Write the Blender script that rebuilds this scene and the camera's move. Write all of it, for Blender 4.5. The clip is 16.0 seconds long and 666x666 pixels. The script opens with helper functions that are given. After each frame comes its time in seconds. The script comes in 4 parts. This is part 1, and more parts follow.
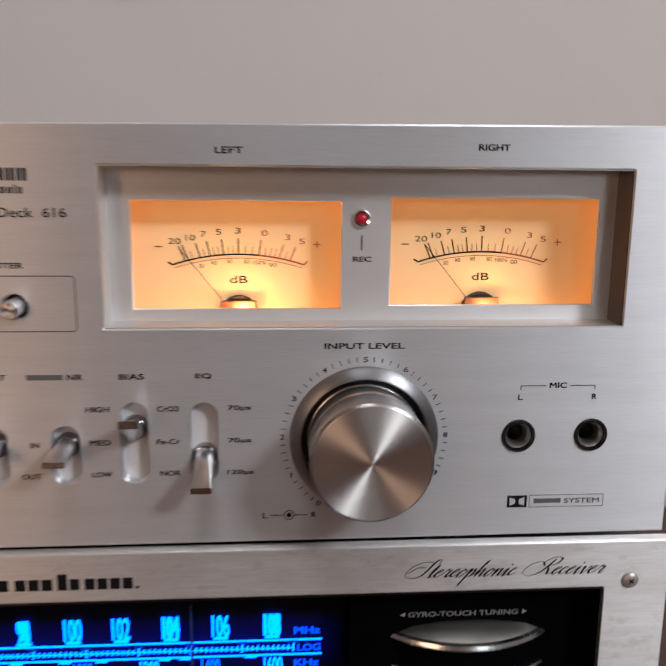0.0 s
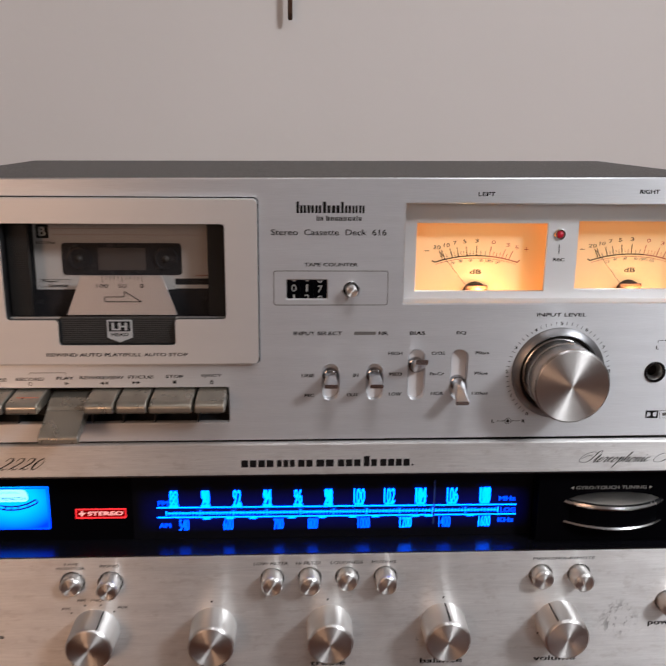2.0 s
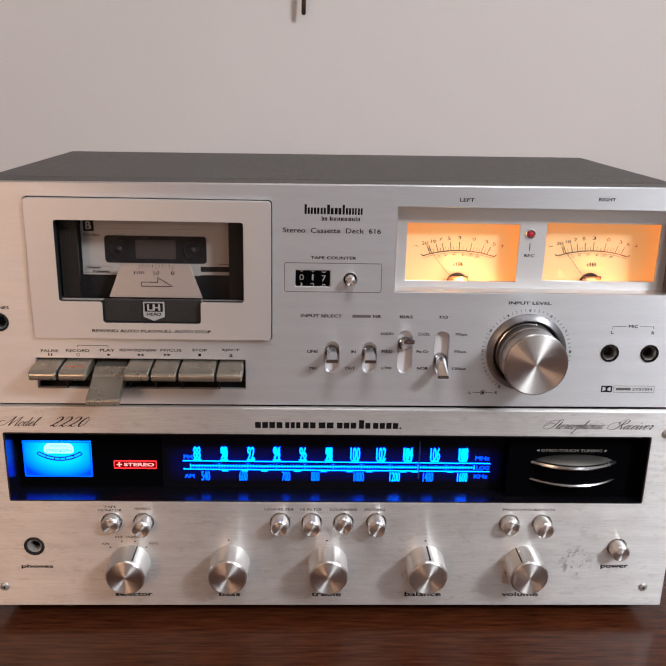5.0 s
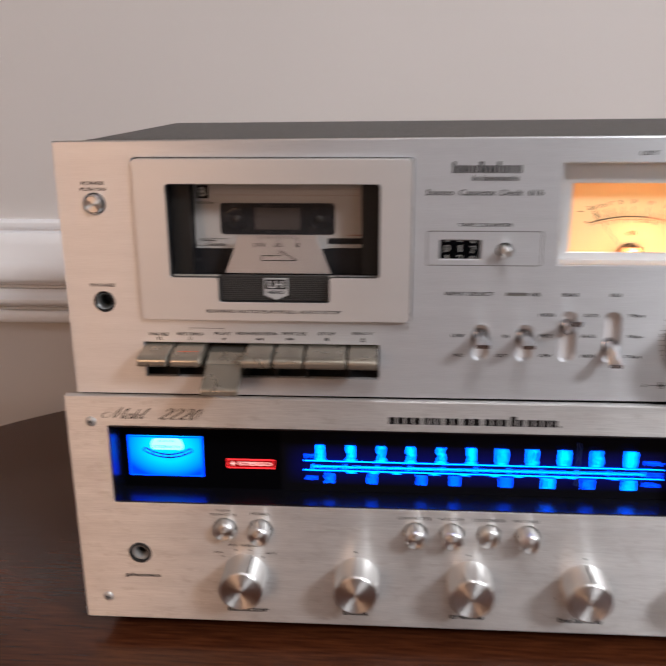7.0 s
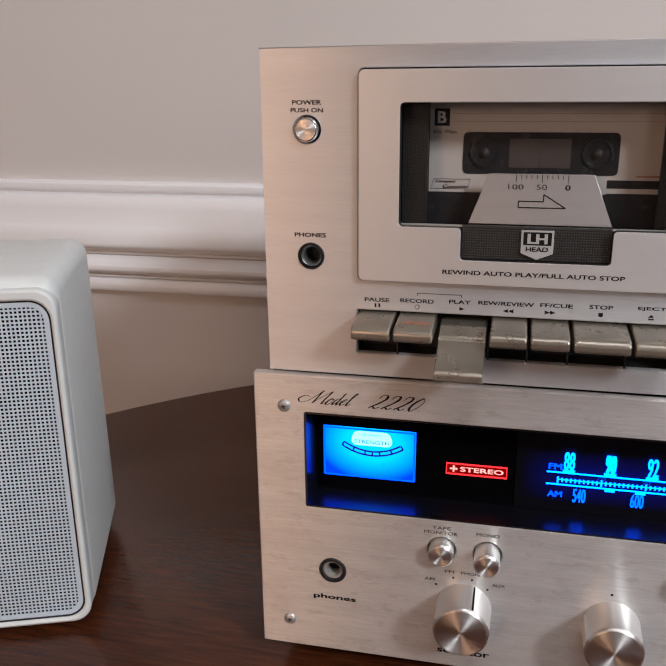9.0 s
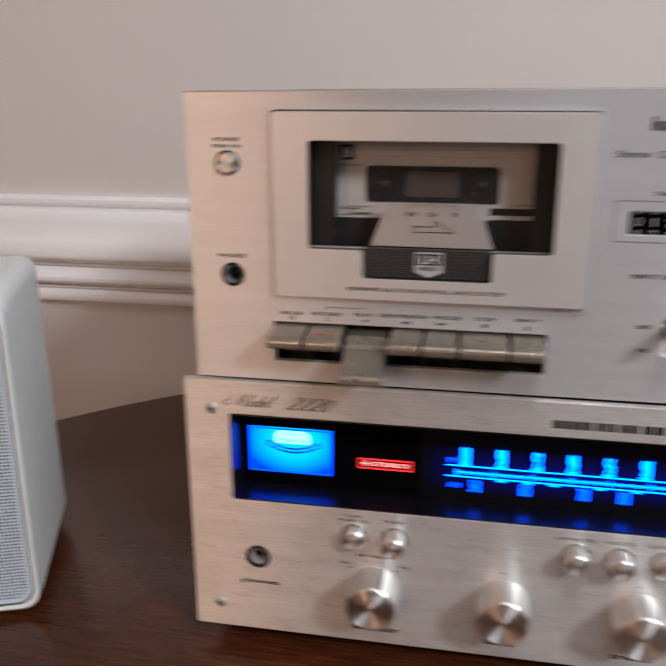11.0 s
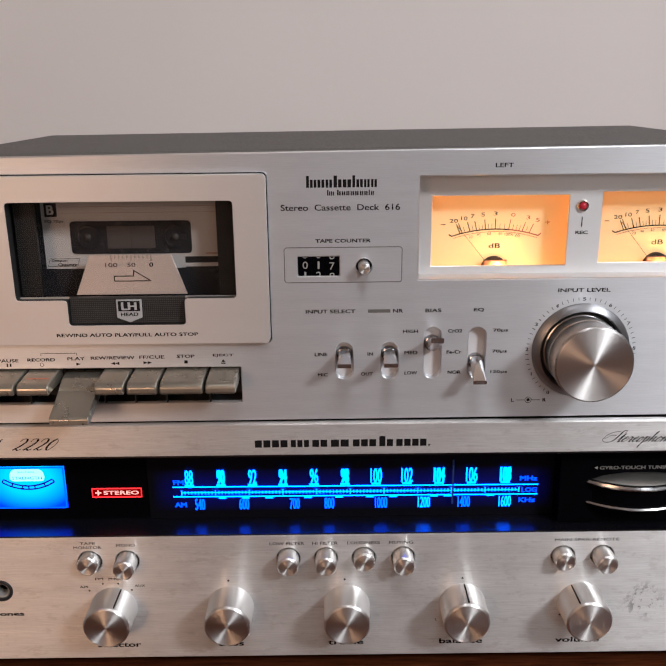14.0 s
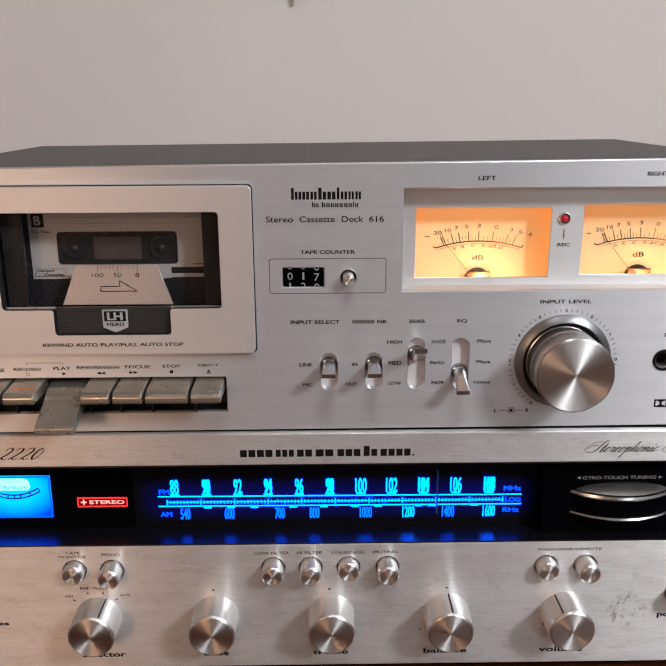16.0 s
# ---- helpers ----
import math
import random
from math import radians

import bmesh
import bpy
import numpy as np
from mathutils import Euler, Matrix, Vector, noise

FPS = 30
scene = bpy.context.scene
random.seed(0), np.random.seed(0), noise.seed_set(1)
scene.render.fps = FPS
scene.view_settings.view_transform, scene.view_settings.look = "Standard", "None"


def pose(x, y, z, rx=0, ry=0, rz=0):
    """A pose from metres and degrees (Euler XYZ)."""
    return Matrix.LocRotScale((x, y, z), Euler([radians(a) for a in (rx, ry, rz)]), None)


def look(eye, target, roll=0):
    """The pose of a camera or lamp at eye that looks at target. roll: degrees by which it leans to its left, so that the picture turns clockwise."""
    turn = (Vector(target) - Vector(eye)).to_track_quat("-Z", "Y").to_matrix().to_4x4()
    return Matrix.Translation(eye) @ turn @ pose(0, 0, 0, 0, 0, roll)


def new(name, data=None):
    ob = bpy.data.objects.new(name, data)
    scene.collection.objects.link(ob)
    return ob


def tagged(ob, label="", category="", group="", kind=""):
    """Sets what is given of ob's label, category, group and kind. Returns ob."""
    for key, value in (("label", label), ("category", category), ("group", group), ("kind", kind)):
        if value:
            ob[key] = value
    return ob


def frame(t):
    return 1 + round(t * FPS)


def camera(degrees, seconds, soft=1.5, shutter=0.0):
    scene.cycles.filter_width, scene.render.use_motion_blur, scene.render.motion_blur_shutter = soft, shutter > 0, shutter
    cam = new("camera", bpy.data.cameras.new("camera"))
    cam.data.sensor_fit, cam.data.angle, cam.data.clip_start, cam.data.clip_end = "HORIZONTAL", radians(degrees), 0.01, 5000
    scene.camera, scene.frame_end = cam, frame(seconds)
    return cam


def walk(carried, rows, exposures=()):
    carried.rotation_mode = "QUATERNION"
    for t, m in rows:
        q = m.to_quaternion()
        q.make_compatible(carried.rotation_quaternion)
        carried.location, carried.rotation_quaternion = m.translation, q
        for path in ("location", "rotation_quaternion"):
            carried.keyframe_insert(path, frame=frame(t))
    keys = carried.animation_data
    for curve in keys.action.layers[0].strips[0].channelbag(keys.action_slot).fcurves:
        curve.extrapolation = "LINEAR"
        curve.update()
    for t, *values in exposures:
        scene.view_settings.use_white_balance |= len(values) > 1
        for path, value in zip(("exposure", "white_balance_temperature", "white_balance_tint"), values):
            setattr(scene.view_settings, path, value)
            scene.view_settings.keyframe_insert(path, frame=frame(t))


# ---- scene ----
cam = camera(44.75, 16.0, shutter=0.5)
PATH = [
    (0, (0.0820, -0.2350, 0.2580), (0.2310, 1.7160, -0.1560), 0.60),
    (0.5, (0.0550, -0.2740, 0.2660), (0.2300, 1.6770, -0.1340), 1.00),
    (1, (0.0349, -0.2999, 0.2784), (0.2054, 1.6418, -0.1696), 1.20),
    (1.5, (0.0077, -0.3373, 0.2830), (0.1364, 1.6039, -0.1809), 0.72),
    (2, (-0.0188, -0.3714, 0.2916), (0.0785, 1.5624, -0.2094), 0.57),
    (2.5, (-0.0302, -0.3880, 0.2954), (0.0523, 1.5395, -0.2320), 0.56),
    (3, (-0.0283, -0.4034, 0.3035), (0.0482, 1.5212, -0.2350), 0.83),
    (3.5, (-0.0274, -0.4182, 0.3105), (0.0537, 1.5014, -0.2451), 0.97),
    (4, (-0.0236, -0.4317, 0.3169), (0.0538, 1.4854, -0.2474), 1.20),
    (6.3, (-0.0134, -0.4348, 0.3197), (0.0428, 1.4679, -0.2937), 1.04),
    (6.5, (-0.0158, -0.4265, 0.3139), (0.0274, 1.4815, -0.2842), 0.91),
    (7, (-0.0475, -0.3775, 0.2915), (-0.1740, 1.5290, -0.2985), -0.32),
    (7.5, (-0.0803, -0.3293, 0.2760), (-0.3539, 1.5605, -0.3191), -0.93),
    (8, (-0.0945, -0.3068, 0.2615), (-0.4657, 1.5633, -0.3425), -0.98),
    (8.5, (-0.1087, -0.3007, 0.2576), (-0.5191, 1.5601, -0.3496), -0.56),
    (8.7, (-0.1088, -0.3007, 0.2567), (-0.5294, 1.5572, -0.3526), -0.55),
    (10.8, (-0.1060, -0.3210, 0.2640), (-0.4910, 1.5490, -0.3290), -0.50),
    (11, (-0.0790, -0.3330, 0.2700), (-0.4270, 1.5450, -0.3240), -0.10),
    (11.5, (-0.0390, -0.3550, 0.2820), (-0.2400, 1.5430, -0.3150), -0.20),
    (12, (-0.021, -0.353, 0.291), (-0.109, 1.543, -0.337), -0.3),
    (12.5, (-0.01, -0.355, 0.294), (-0.059, 1.549, -0.315), -0.7),
    (13, (-0.008, -0.355, 0.294), (-0.036, 1.552, -0.308), -0.8),
    (13.5, (-0.007, -0.36, 0.295), (-0.018, 1.551, -0.295), -0.7),
    (14, (-0.007, -0.361, 0.294), (-0.003, 1.553, -0.285), -0.6),
    (14.5, (-0.002, -0.364, 0.293), (-0.013, 1.555, -0.27), -0.6),
    (15, (-0.003, -0.364, 0.294), (0.002, 1.555, -0.27), -0.5),
    (15.5, (-0.002, -0.363, 0.295), (0.006, 1.556, -0.269), -0.4),
    (16, (-0.003, -0.364, 0.295), (0.018, 1.557, -0.26), -0.3),
]
walk(cam, [(t, look(eye, target, roll)) for t, eye, target, roll in PATH], [(0, -0.38), (1.0, -0.3), (2.0, -0.22), (2.5, 0.04), (4.0, 0.05), (8.0, 0.02), (16, -0.02)])

# ---- world and lights ----
world = bpy.data.worlds.new("room_air")
world.use_nodes = True
world.node_tree.nodes["Background"].inputs[0].default_value = (0.9, 0.85, 0.8, 1)
world.node_tree.nodes["Background"].inputs[1].default_value = 0.02
scene.world = world
scene.view_settings.exposure = 0.0


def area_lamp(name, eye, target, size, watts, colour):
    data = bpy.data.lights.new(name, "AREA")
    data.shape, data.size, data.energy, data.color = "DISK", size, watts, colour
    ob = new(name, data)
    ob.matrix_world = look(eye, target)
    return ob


def point_lamp(name, at, radius, watts, colour):
    data = bpy.data.lights.new(name, "POINT")
    data.shadow_soft_size, data.energy, data.color = radius, watts, colour
    ob = new(name, data)
    ob.location = at
    return ob


area_lamp("floor_lamp_light", (1.6, -1.5, 1.55), (-0.15, 0.2, 0.15), 0.46, 50.0, (0.93, 0.955, 1.0))
area_lamp("ceiling_lamp_light", (0.1, -0.75, 1.62), (0.05, -0.1, 0.0), 0.5, 3.4, (0.97, 0.96, 1.0))
area_lamp("side_lamp_light", (-1.0, -2.1, 0.62), (-0.3, 0.3, 0.15), 0.7, 9.8, (1.0, 0.6, 0.385))
# fill light added to brighten the panels' right side; no such lamp known
area_lamp("right_fill_light", (1.1, -2.6, 0.7), (0.2, 0.1, 0.15), 0.6, 4.2, (0.93, 0.97, 1.0))

# ---- materials ----


class Nodes:
    """A small wrapper that builds one node material."""

    def __init__(self, name):
        self.mat = bpy.data.materials.new(name)
        self.mat.use_nodes = True
        self.tree = self.mat.node_tree
        self.shader = self.tree.nodes["Principled BSDF"]
        self.out = self.tree.nodes["Material Output"]

    def node(self, kind, **props):
        n = self.tree.nodes.new(kind)
        for key, value in props.items():
            setattr(n, key, value)
        return n

    def link(self, a, b):
        self.tree.links.new(a, b)

    def place(self, scale):
        geo = self.node("ShaderNodeNewGeometry")
        mapping = self.node("ShaderNodeMapping")
        mapping.inputs["Scale"].default_value = scale
        self.link(geo.outputs["Position"], mapping.inputs["Vector"])
        return mapping.outputs["Vector"]

    def noise(self, scale, detail=3.0, stretch=(1, 1, 1), rough=0.5):
        n = self.node("ShaderNodeTexNoise")
        n.inputs["Scale"].default_value = scale
        n.inputs["Detail"].default_value = detail
        n.inputs["Roughness"].default_value = rough
        self.link(self.place(stretch), n.inputs["Vector"])
        return n.outputs["Fac"]

    def span(self, fac, low, high, lo_in=0.3, hi_in=0.7):
        n = self.node("ShaderNodeMapRange")
        n.inputs["From Min"].default_value, n.inputs["From Max"].default_value = lo_in, hi_in
        n.inputs["To Min"].default_value, n.inputs["To Max"].default_value = low, high
        self.link(fac, n.inputs["Value"])
        return n.outputs["Result"]

    def blend(self, fac, a, b):
        n = self.node("ShaderNodeMix", data_type="RGBA")
        n.inputs[6].default_value, n.inputs[7].default_value = (*a, 1), (*b, 1)
        self.link(fac, n.inputs[0])
        return n.outputs[2]

    def bump(self, fac, strength, distance):
        n = self.node("ShaderNodeBump")
        n.inputs["Strength"].default_value, n.inputs["Distance"].default_value = strength, distance
        self.link(fac, n.inputs["Height"])
        self.link(n.outputs["Normal"], self.shader.inputs["Normal"])

    def put(self, **values):
        for key, value in values.items():
            socket = self.shader.inputs[key.replace("_", " ")]
            if hasattr(value, "is_output"):
                self.link(value, socket)
            else:
                socket.default_value = (*value, 1) if isinstance(value, tuple) else value
        return self


def plain(name, colour, rough, metal=0.0, vary=0.12, scale=220.0, bump=0.0, stretch=(1, 1, 1)):
    n = Nodes(name)
    fac = n.noise(scale, 4.0, stretch)
    wide = n.noise(scale * 0.07, 2.0, stretch)
    dark = tuple(c * (1 - vary) for c in colour)
    lite = tuple(min(1.0, c * (1 + vary)) for c in colour)
    n.put(Base_Color=n.blend(n.span(wide, 0, 1), dark, lite), Roughness=n.span(fac, rough * 0.85, min(1.0, rough * 1.15)), Metallic=metal)
    if bump:
        n.bump(fac, 0.5, bump)
    return n.mat


def brushed(name, colour, rough, aniso=0.9, metal=0.7, streak=0.06, smudges=False):
    """Metal brushed along x: fine streaks, and gloss drawn out across them."""
    n = Nodes(name)
    fine = n.noise(60.0, 4.0, (1.6, 55, 55), 0.6)
    broad = n.noise(14.0, 3.0, (0.6, 4, 12))
    colour_fac = n.node("ShaderNodeMath", operation="ADD")
    n.link(n.span(fine, 0, 0.65), colour_fac.inputs[0])
    n.link(n.span(broad, 0, 0.35), colour_fac.inputs[1])
    base = n.blend(colour_fac.outputs[0], tuple(c * (1 - streak) for c in colour), tuple(min(1, c * (1 + streak)) for c in colour))
    rough_out = n.span(fine, rough * 0.85, rough * 1.15)
    if smudges:
        # worn, stained patch beside the last knob
        geo = n.node("ShaderNodeNewGeometry")
        dist = n.node("ShaderNodeVectorMath", operation="DISTANCE")
        dist.inputs[1].default_value = (0.1525, -0.002, 0.0395)
        n.link(geo.outputs["Position"], dist.inputs[0])
        near = n.span(dist.outputs["Value"], 1.0, 0.0, 0.003, 0.0125)
        spots = n.span(n.noise(330.0, 4.0, (1, 1, 0.7), 0.7), 0.0, 1.0, 0.53, 0.6)
        both = n.node("ShaderNodeMath", operation="MULTIPLY")
        n.link(near, both.inputs[0])
        n.link(spots, both.inputs[1])
        mix = n.node("ShaderNodeMix", data_type="RGBA")
        mix.inputs[7].default_value = (0.17, 0.16, 0.155, 1)
        n.link(both.outputs[0], mix.inputs[0])
        n.link(base, mix.inputs[6])
        base = mix.outputs[2]
        # dull blotches and fine pitting over the whole panel
        blotch = n.span(n.noise(26.0, 5.0, (1, 1, 1.5), 0.65), 0.0, 0.4, 0.5, 0.68)
        pits = n.span(n.noise(240.0, 3.0, (0.45, 1, 1.3), 0.7), 0.0, 0.42, 0.56, 0.66)
        for fac, tone in ((blotch, (0.60, 0.565, 0.545)), (pits, (0.56, 0.53, 0.51))):
            stain = n.node("ShaderNodeMix", data_type="RGBA")
            stain.inputs[7].default_value = (*tone, 1)
            n.link(fac, stain.inputs[0])
            n.link(base, stain.inputs[6])
            base = stain.outputs[2]
    tangent = n.node("ShaderNodeTangent", direction_type="UV_MAP")
    n.put(Base_Color=base, Metallic=metal, Roughness=rough_out, Anisotropic=aniso, Anisotropic_Rotation=0.25)
    n.link(tangent.outputs[0], n.shader.inputs["Tangent"])
    n.bump(fine, 0.2, 0.00004)
    return n.mat


def spun(name, colour, rough, aniso=0.85):
    """Metal turned on a lathe round the y axis."""
    n = Nodes(name)
    tangent = n.node("ShaderNodeTangent", direction_type="RADIAL", axis="Y")
    fine = n.noise(900.0, 2.0)
    n.put(Base_Color=colour, Metallic=1.0, Roughness=n.span(fine, rough * 0.9, rough * 1.1), Anisotropic=aniso, Anisotropic_Rotation=0.25)
    n.link(tangent.outputs[0], n.shader.inputs["Tangent"])
    return n.mat


def glow(name, colour, strength, base=(0.0, 0.001, 0.008)):
    n = Nodes(name)
    n.put(Base_Color=base, Roughness=0.5, Specular_IOR_Level=0.03, Emission_Color=colour, Emission_Strength=strength)
    return n.mat


def clear_pane(name, gloss):
    n = Nodes(name)
    tree = n.tree
    thin = n.node("ShaderNodeBsdfTransparent")
    thin.inputs[0].default_value = (0.82, 0.8, 0.79, 1)
    shine = n.node("ShaderNodeBsdfGlossy")
    shine.inputs["Roughness"].default_value = 0.08
    fresnel = n.node("ShaderNodeFresnel")
    fresnel.inputs["IOR"].default_value = 1.0 + gloss
    mix = n.node("ShaderNodeMixShader")
    n.link(fresnel.outputs[0], mix.inputs[0])
    n.link(thin.outputs[0], mix.inputs[1])
    n.link(shine.outputs[0], mix.inputs[2])
    n.link(mix.outputs[0], n.out.inputs["Surface"])
    tree.nodes.remove(n.shader)
    return n.mat


def table_wood():
    n = Nodes("dark_stained_wood")
    grain = n.noise(30.0, 6.0, (1.2, 14, 14), 0.6)
    pores = n.noise(500.0, 3.0, (0.25, 3, 3))
    base = n.blend(n.span(grain, 0, 1), (0.032, 0.0088, 0.004), (0.105, 0.029, 0.0105))
    n.put(Base_Color=base, Roughness=n.span(grain, 0.18, 0.25), Specular_IOR_Level=0.22)
    n.bump(pores, 0.05, 0.00005)
    return n.mat


def wall_paint(name, colour):
    n = Nodes(name)
    wide = n.noise(2.2, 3.0)
    roller = n.noise(900.0, 2.0)
    n.put(Base_Color=n.blend(n.span(wide, 0, 1), tuple(c * 0.965 for c in colour), tuple(c * 1.03 for c in colour)), Roughness=0.75)
    n.bump(roller, 0.12, 0.0003)
    return n.mat


M_DECK = brushed("brushed_silver_aluminium", (0.70, 0.712, 0.74), 0.46, streak=0.09)
M_REC = brushed("brushed_champagne_aluminium", (0.75, 0.74, 0.735), 0.47, streak=0.16, smudges=True)
M_DOOR = brushed("satin_aluminium", (0.73, 0.725, 0.73), 0.47, aniso=0.6, streak=0.02)
M_CAP = spun("lathe_turned_aluminium", (0.8, 0.775, 0.755), 0.44, 0.9)
M_SIDE = spun("polished_knob_side", (0.84, 0.83, 0.815), 0.38, 0.6)
M_KNOBSIDE = spun("satin_knob_side", (0.5, 0.49, 0.485), 0.3, 0.6)
M_CHROME = plain("chrome", (0.85, 0.85, 0.85), 0.08, 1.0, 0.02)
M_GREYCHROME = plain("dull_chrome", (0.42, 0.41, 0.385), 0.36, 1.0, 0.05)
M_PADDLE = plain("satin_chrome", (0.6, 0.6, 0.615), 0.24, 1.0, 0.04)
M_BEZEL = spun("turned_bezel_metal", (0.33, 0.332, 0.345), 0.42, 0.7)
M_DARKCHROME = plain("dark_chrome", (0.36, 0.355, 0.37), 0.14, 1.0, 0.05)
M_SATIN = plain("satin_silver_metal", (0.72, 0.71, 0.70), 0.36, 0.85, 0.04)
M_STEEL = plain("dull_steel", (0.5, 0.485, 0.47), 0.42, 0.65, 0.15)
M_SLEEVE = plain("worn_socket_metal", (0.34, 0.34, 0.33), 0.35, 0.9, 0.1)
M_INK = Nodes("black_ink").put(Base_Color=(0.008, 0.007, 0.008), Roughness=0.6, Specular_IOR_Level=0.15).mat
M_GREYINK = plain("grey_ink", (0.12, 0.115, 0.11), 0.6)
M_RED = plain("red_ink", (0.46, 0.1, 0.055), 0.6)
M_RULE = plain("faded_red_rule", (0.42, 0.24, 0.21), 0.6)
M_WHITEINK = plain("white_ink", (0.75, 0.75, 0.73), 0.6)
M_BADGE = plain("silver_white_badge", (0.42, 0.42, 0.42), 0.5)
# ink with a weak blue emission added to lift it from black
M_NAVY = Nodes("navy_ink_with_glow").put(Base_Color=(0.0, 0.002, 0.02), Roughness=0.6, Emission_Color=(0.0, 0.012, 1.0), Emission_Strength=0.22).mat
M_DULLINK = plain("dull_white_ink", (0.3, 0.3, 0.29), 0.6)
M_BLACK = plain("black_plastic", (0.012, 0.012, 0.013), 0.4)
M_GLOSS = Nodes("glossy_black_plastic").put(Base_Color=(0.004, 0.004, 0.006), Roughness=0.26, Specular_IOR_Level=0.85).mat
M_DIALBACK = Nodes("matt_black_dial").put(Base_Color=(0.0012, 0.0012, 0.002), Roughness=0.6, Specular_IOR_Level=0.02).mat
M_MESH = plain("ribbed_dark_plastic", (0.05, 0.046, 0.042), 0.5)
M_CASE = plain("charcoal_painted_steel", (0.041, 0.038, 0.037), 0.5, 0.0, 0.15, 900.0, 0.00004)
M_CABINET = plain("dark_walnut_vinyl", (0.035, 0.02, 0.014), 0.5, 0.0, 0.3, 60.0, 0.0, (1, 0.15, 1))
M_KEY = plain("olive_grey_metallic_plastic", (0.38, 0.345, 0.29), 0.3, 0.82, 0.04, 200.0)
M_SLOT = plain("white_plastic_slot", (0.56, 0.55, 0.56), 0.35)
# even amber emission in card and walls stands in for their backlight
M_CREAM = Nodes("cream_meter_card").put(Base_Color=(0.86, 0.66, 0.38), Roughness=0.7, Emission_Color=(1.0, 0.44, 0.12), Emission_Strength=0.2).mat
M_AMBER = Nodes("amber_meter_wall").put(Base_Color=(0.85, 0.42, 0.14), Roughness=0.45, Emission_Color=(1.0, 0.36, 0.08), Emission_Strength=0.25).mat
M_HUB = plain("dark_brown_plastic", (0.012, 0.005, 0.004), 0.5)
M_HUBBAND = plain("pale_copper", (0.13, 0.055, 0.038), 0.4, 0.0, 0.4, 700.0)
# dark brown reflection painted as the surface colour of one recess wall
M_RECESS_REFLECTION = plain("brown_reflection_on_recess", (0.045, 0.026, 0.021), 0.35, 0.0, 0.2, 400.0, 0.0, (1, 1, 0.02))
M_BRONZE = plain("dark_bronze", (0.09, 0.05, 0.035), 0.3, 0.8)
M_LED = Nodes("red_lamp_lens").put(Base_Color=(0.36, 0.008, 0.025), Roughness=0.32, Emission_Color=(0.9, 0.02, 0.06), Emission_Strength=0.15).mat
M_BLUE = glow("blue_dial_light", (0.0, 0.045, 1.0), 4.0)
M_CYAN = glow("cyan_dial_light", (0.0, 0.08, 1.0), 13.0)
M_FAINT = glow("faint_cyan_dial_light", (0.0, 0.055, 1.0), 6.0)
M_DIMBLUE = glow("dim_blue_dial_light", (0.01, 0.1, 1.0), 0.6)


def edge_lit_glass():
    """Dark dial glass; the scale's blue halo is painted into its emission."""
    n = Nodes("dark_glass_painted_halo")
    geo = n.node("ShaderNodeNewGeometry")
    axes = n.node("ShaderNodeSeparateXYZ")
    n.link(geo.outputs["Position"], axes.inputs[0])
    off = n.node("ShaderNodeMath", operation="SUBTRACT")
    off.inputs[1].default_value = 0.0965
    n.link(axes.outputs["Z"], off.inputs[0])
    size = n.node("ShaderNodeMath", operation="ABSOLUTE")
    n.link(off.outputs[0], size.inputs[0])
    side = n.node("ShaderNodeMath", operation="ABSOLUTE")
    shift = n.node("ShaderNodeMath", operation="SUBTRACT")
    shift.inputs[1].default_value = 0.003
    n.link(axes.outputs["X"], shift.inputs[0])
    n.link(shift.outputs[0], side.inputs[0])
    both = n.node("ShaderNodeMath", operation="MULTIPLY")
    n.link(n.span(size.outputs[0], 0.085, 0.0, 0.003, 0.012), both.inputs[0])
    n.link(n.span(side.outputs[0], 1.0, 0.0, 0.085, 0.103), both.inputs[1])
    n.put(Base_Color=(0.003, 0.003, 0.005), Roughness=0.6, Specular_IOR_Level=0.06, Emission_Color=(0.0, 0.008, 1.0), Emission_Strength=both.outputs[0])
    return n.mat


M_GLASS_HALO = edge_lit_glass()


def lit_card():
    """Blue meter card, a bulb's falloff painted into its emission, palest at upper middle."""
    n = Nodes("blue_meter_card")
    geo = n.node("ShaderNodeNewGeometry")
    away = n.node("ShaderNodeVectorMath", operation="SUBTRACT")
    away.inputs[1].default_value = (-0.163, 0.0142, 0.1045)
    n.link(geo.outputs["Position"], away.inputs[0])
    squash = n.node("ShaderNodeVectorMath", operation="MULTIPLY")
    squash.inputs[1].default_value = (0.72, 1.0, 1.0)
    n.link(away.outputs[0], squash.inputs[0])
    far = n.node("ShaderNodeVectorMath", operation="LENGTH")
    n.link(squash.outputs[0], far.inputs[0])
    tint = n.blend(n.span(far.outputs["Value"], 0.0, 1.0, 0.0085, 0.0185), (0.0, 0.26, 1.0), (0.0, 0.022, 1.0))
    n.put(Base_Color=(0.0, 0.004, 0.02), Roughness=0.5, Specular_IOR_Level=0.03, Emission_Color=tint, Emission_Strength=3.0)
    return n.mat


M_METERBLUE = lit_card()
M_HOT = glow("white_blue_meter_light", (0.22, 0.62, 1.0), 2.2, (0.2, 0.5, 0.6))
M_STEREO = glow("red_stereo_light", (1.0, 0.03, 0.035), 1.8)
M_STEREOTEXT = glow("pale_red_light", (1.0, 0.42, 0.38), 1.6)
M_PANE = clear_pane("clear_door_pane", 0.35)
M_LABEL = plain("white_paper_label", (0.72, 0.70, 0.68), 0.6, 0.0, 0.03)
M_TAPE = plain("grey_brown_tape", (0.085, 0.072, 0.068), 0.3, 0.0, 0.6, 160.0, 0.0, (1, 1, 0.05))
M_SHELL = plain("smoked_cassette_shell", (0.03, 0.03, 0.034), 0.25)
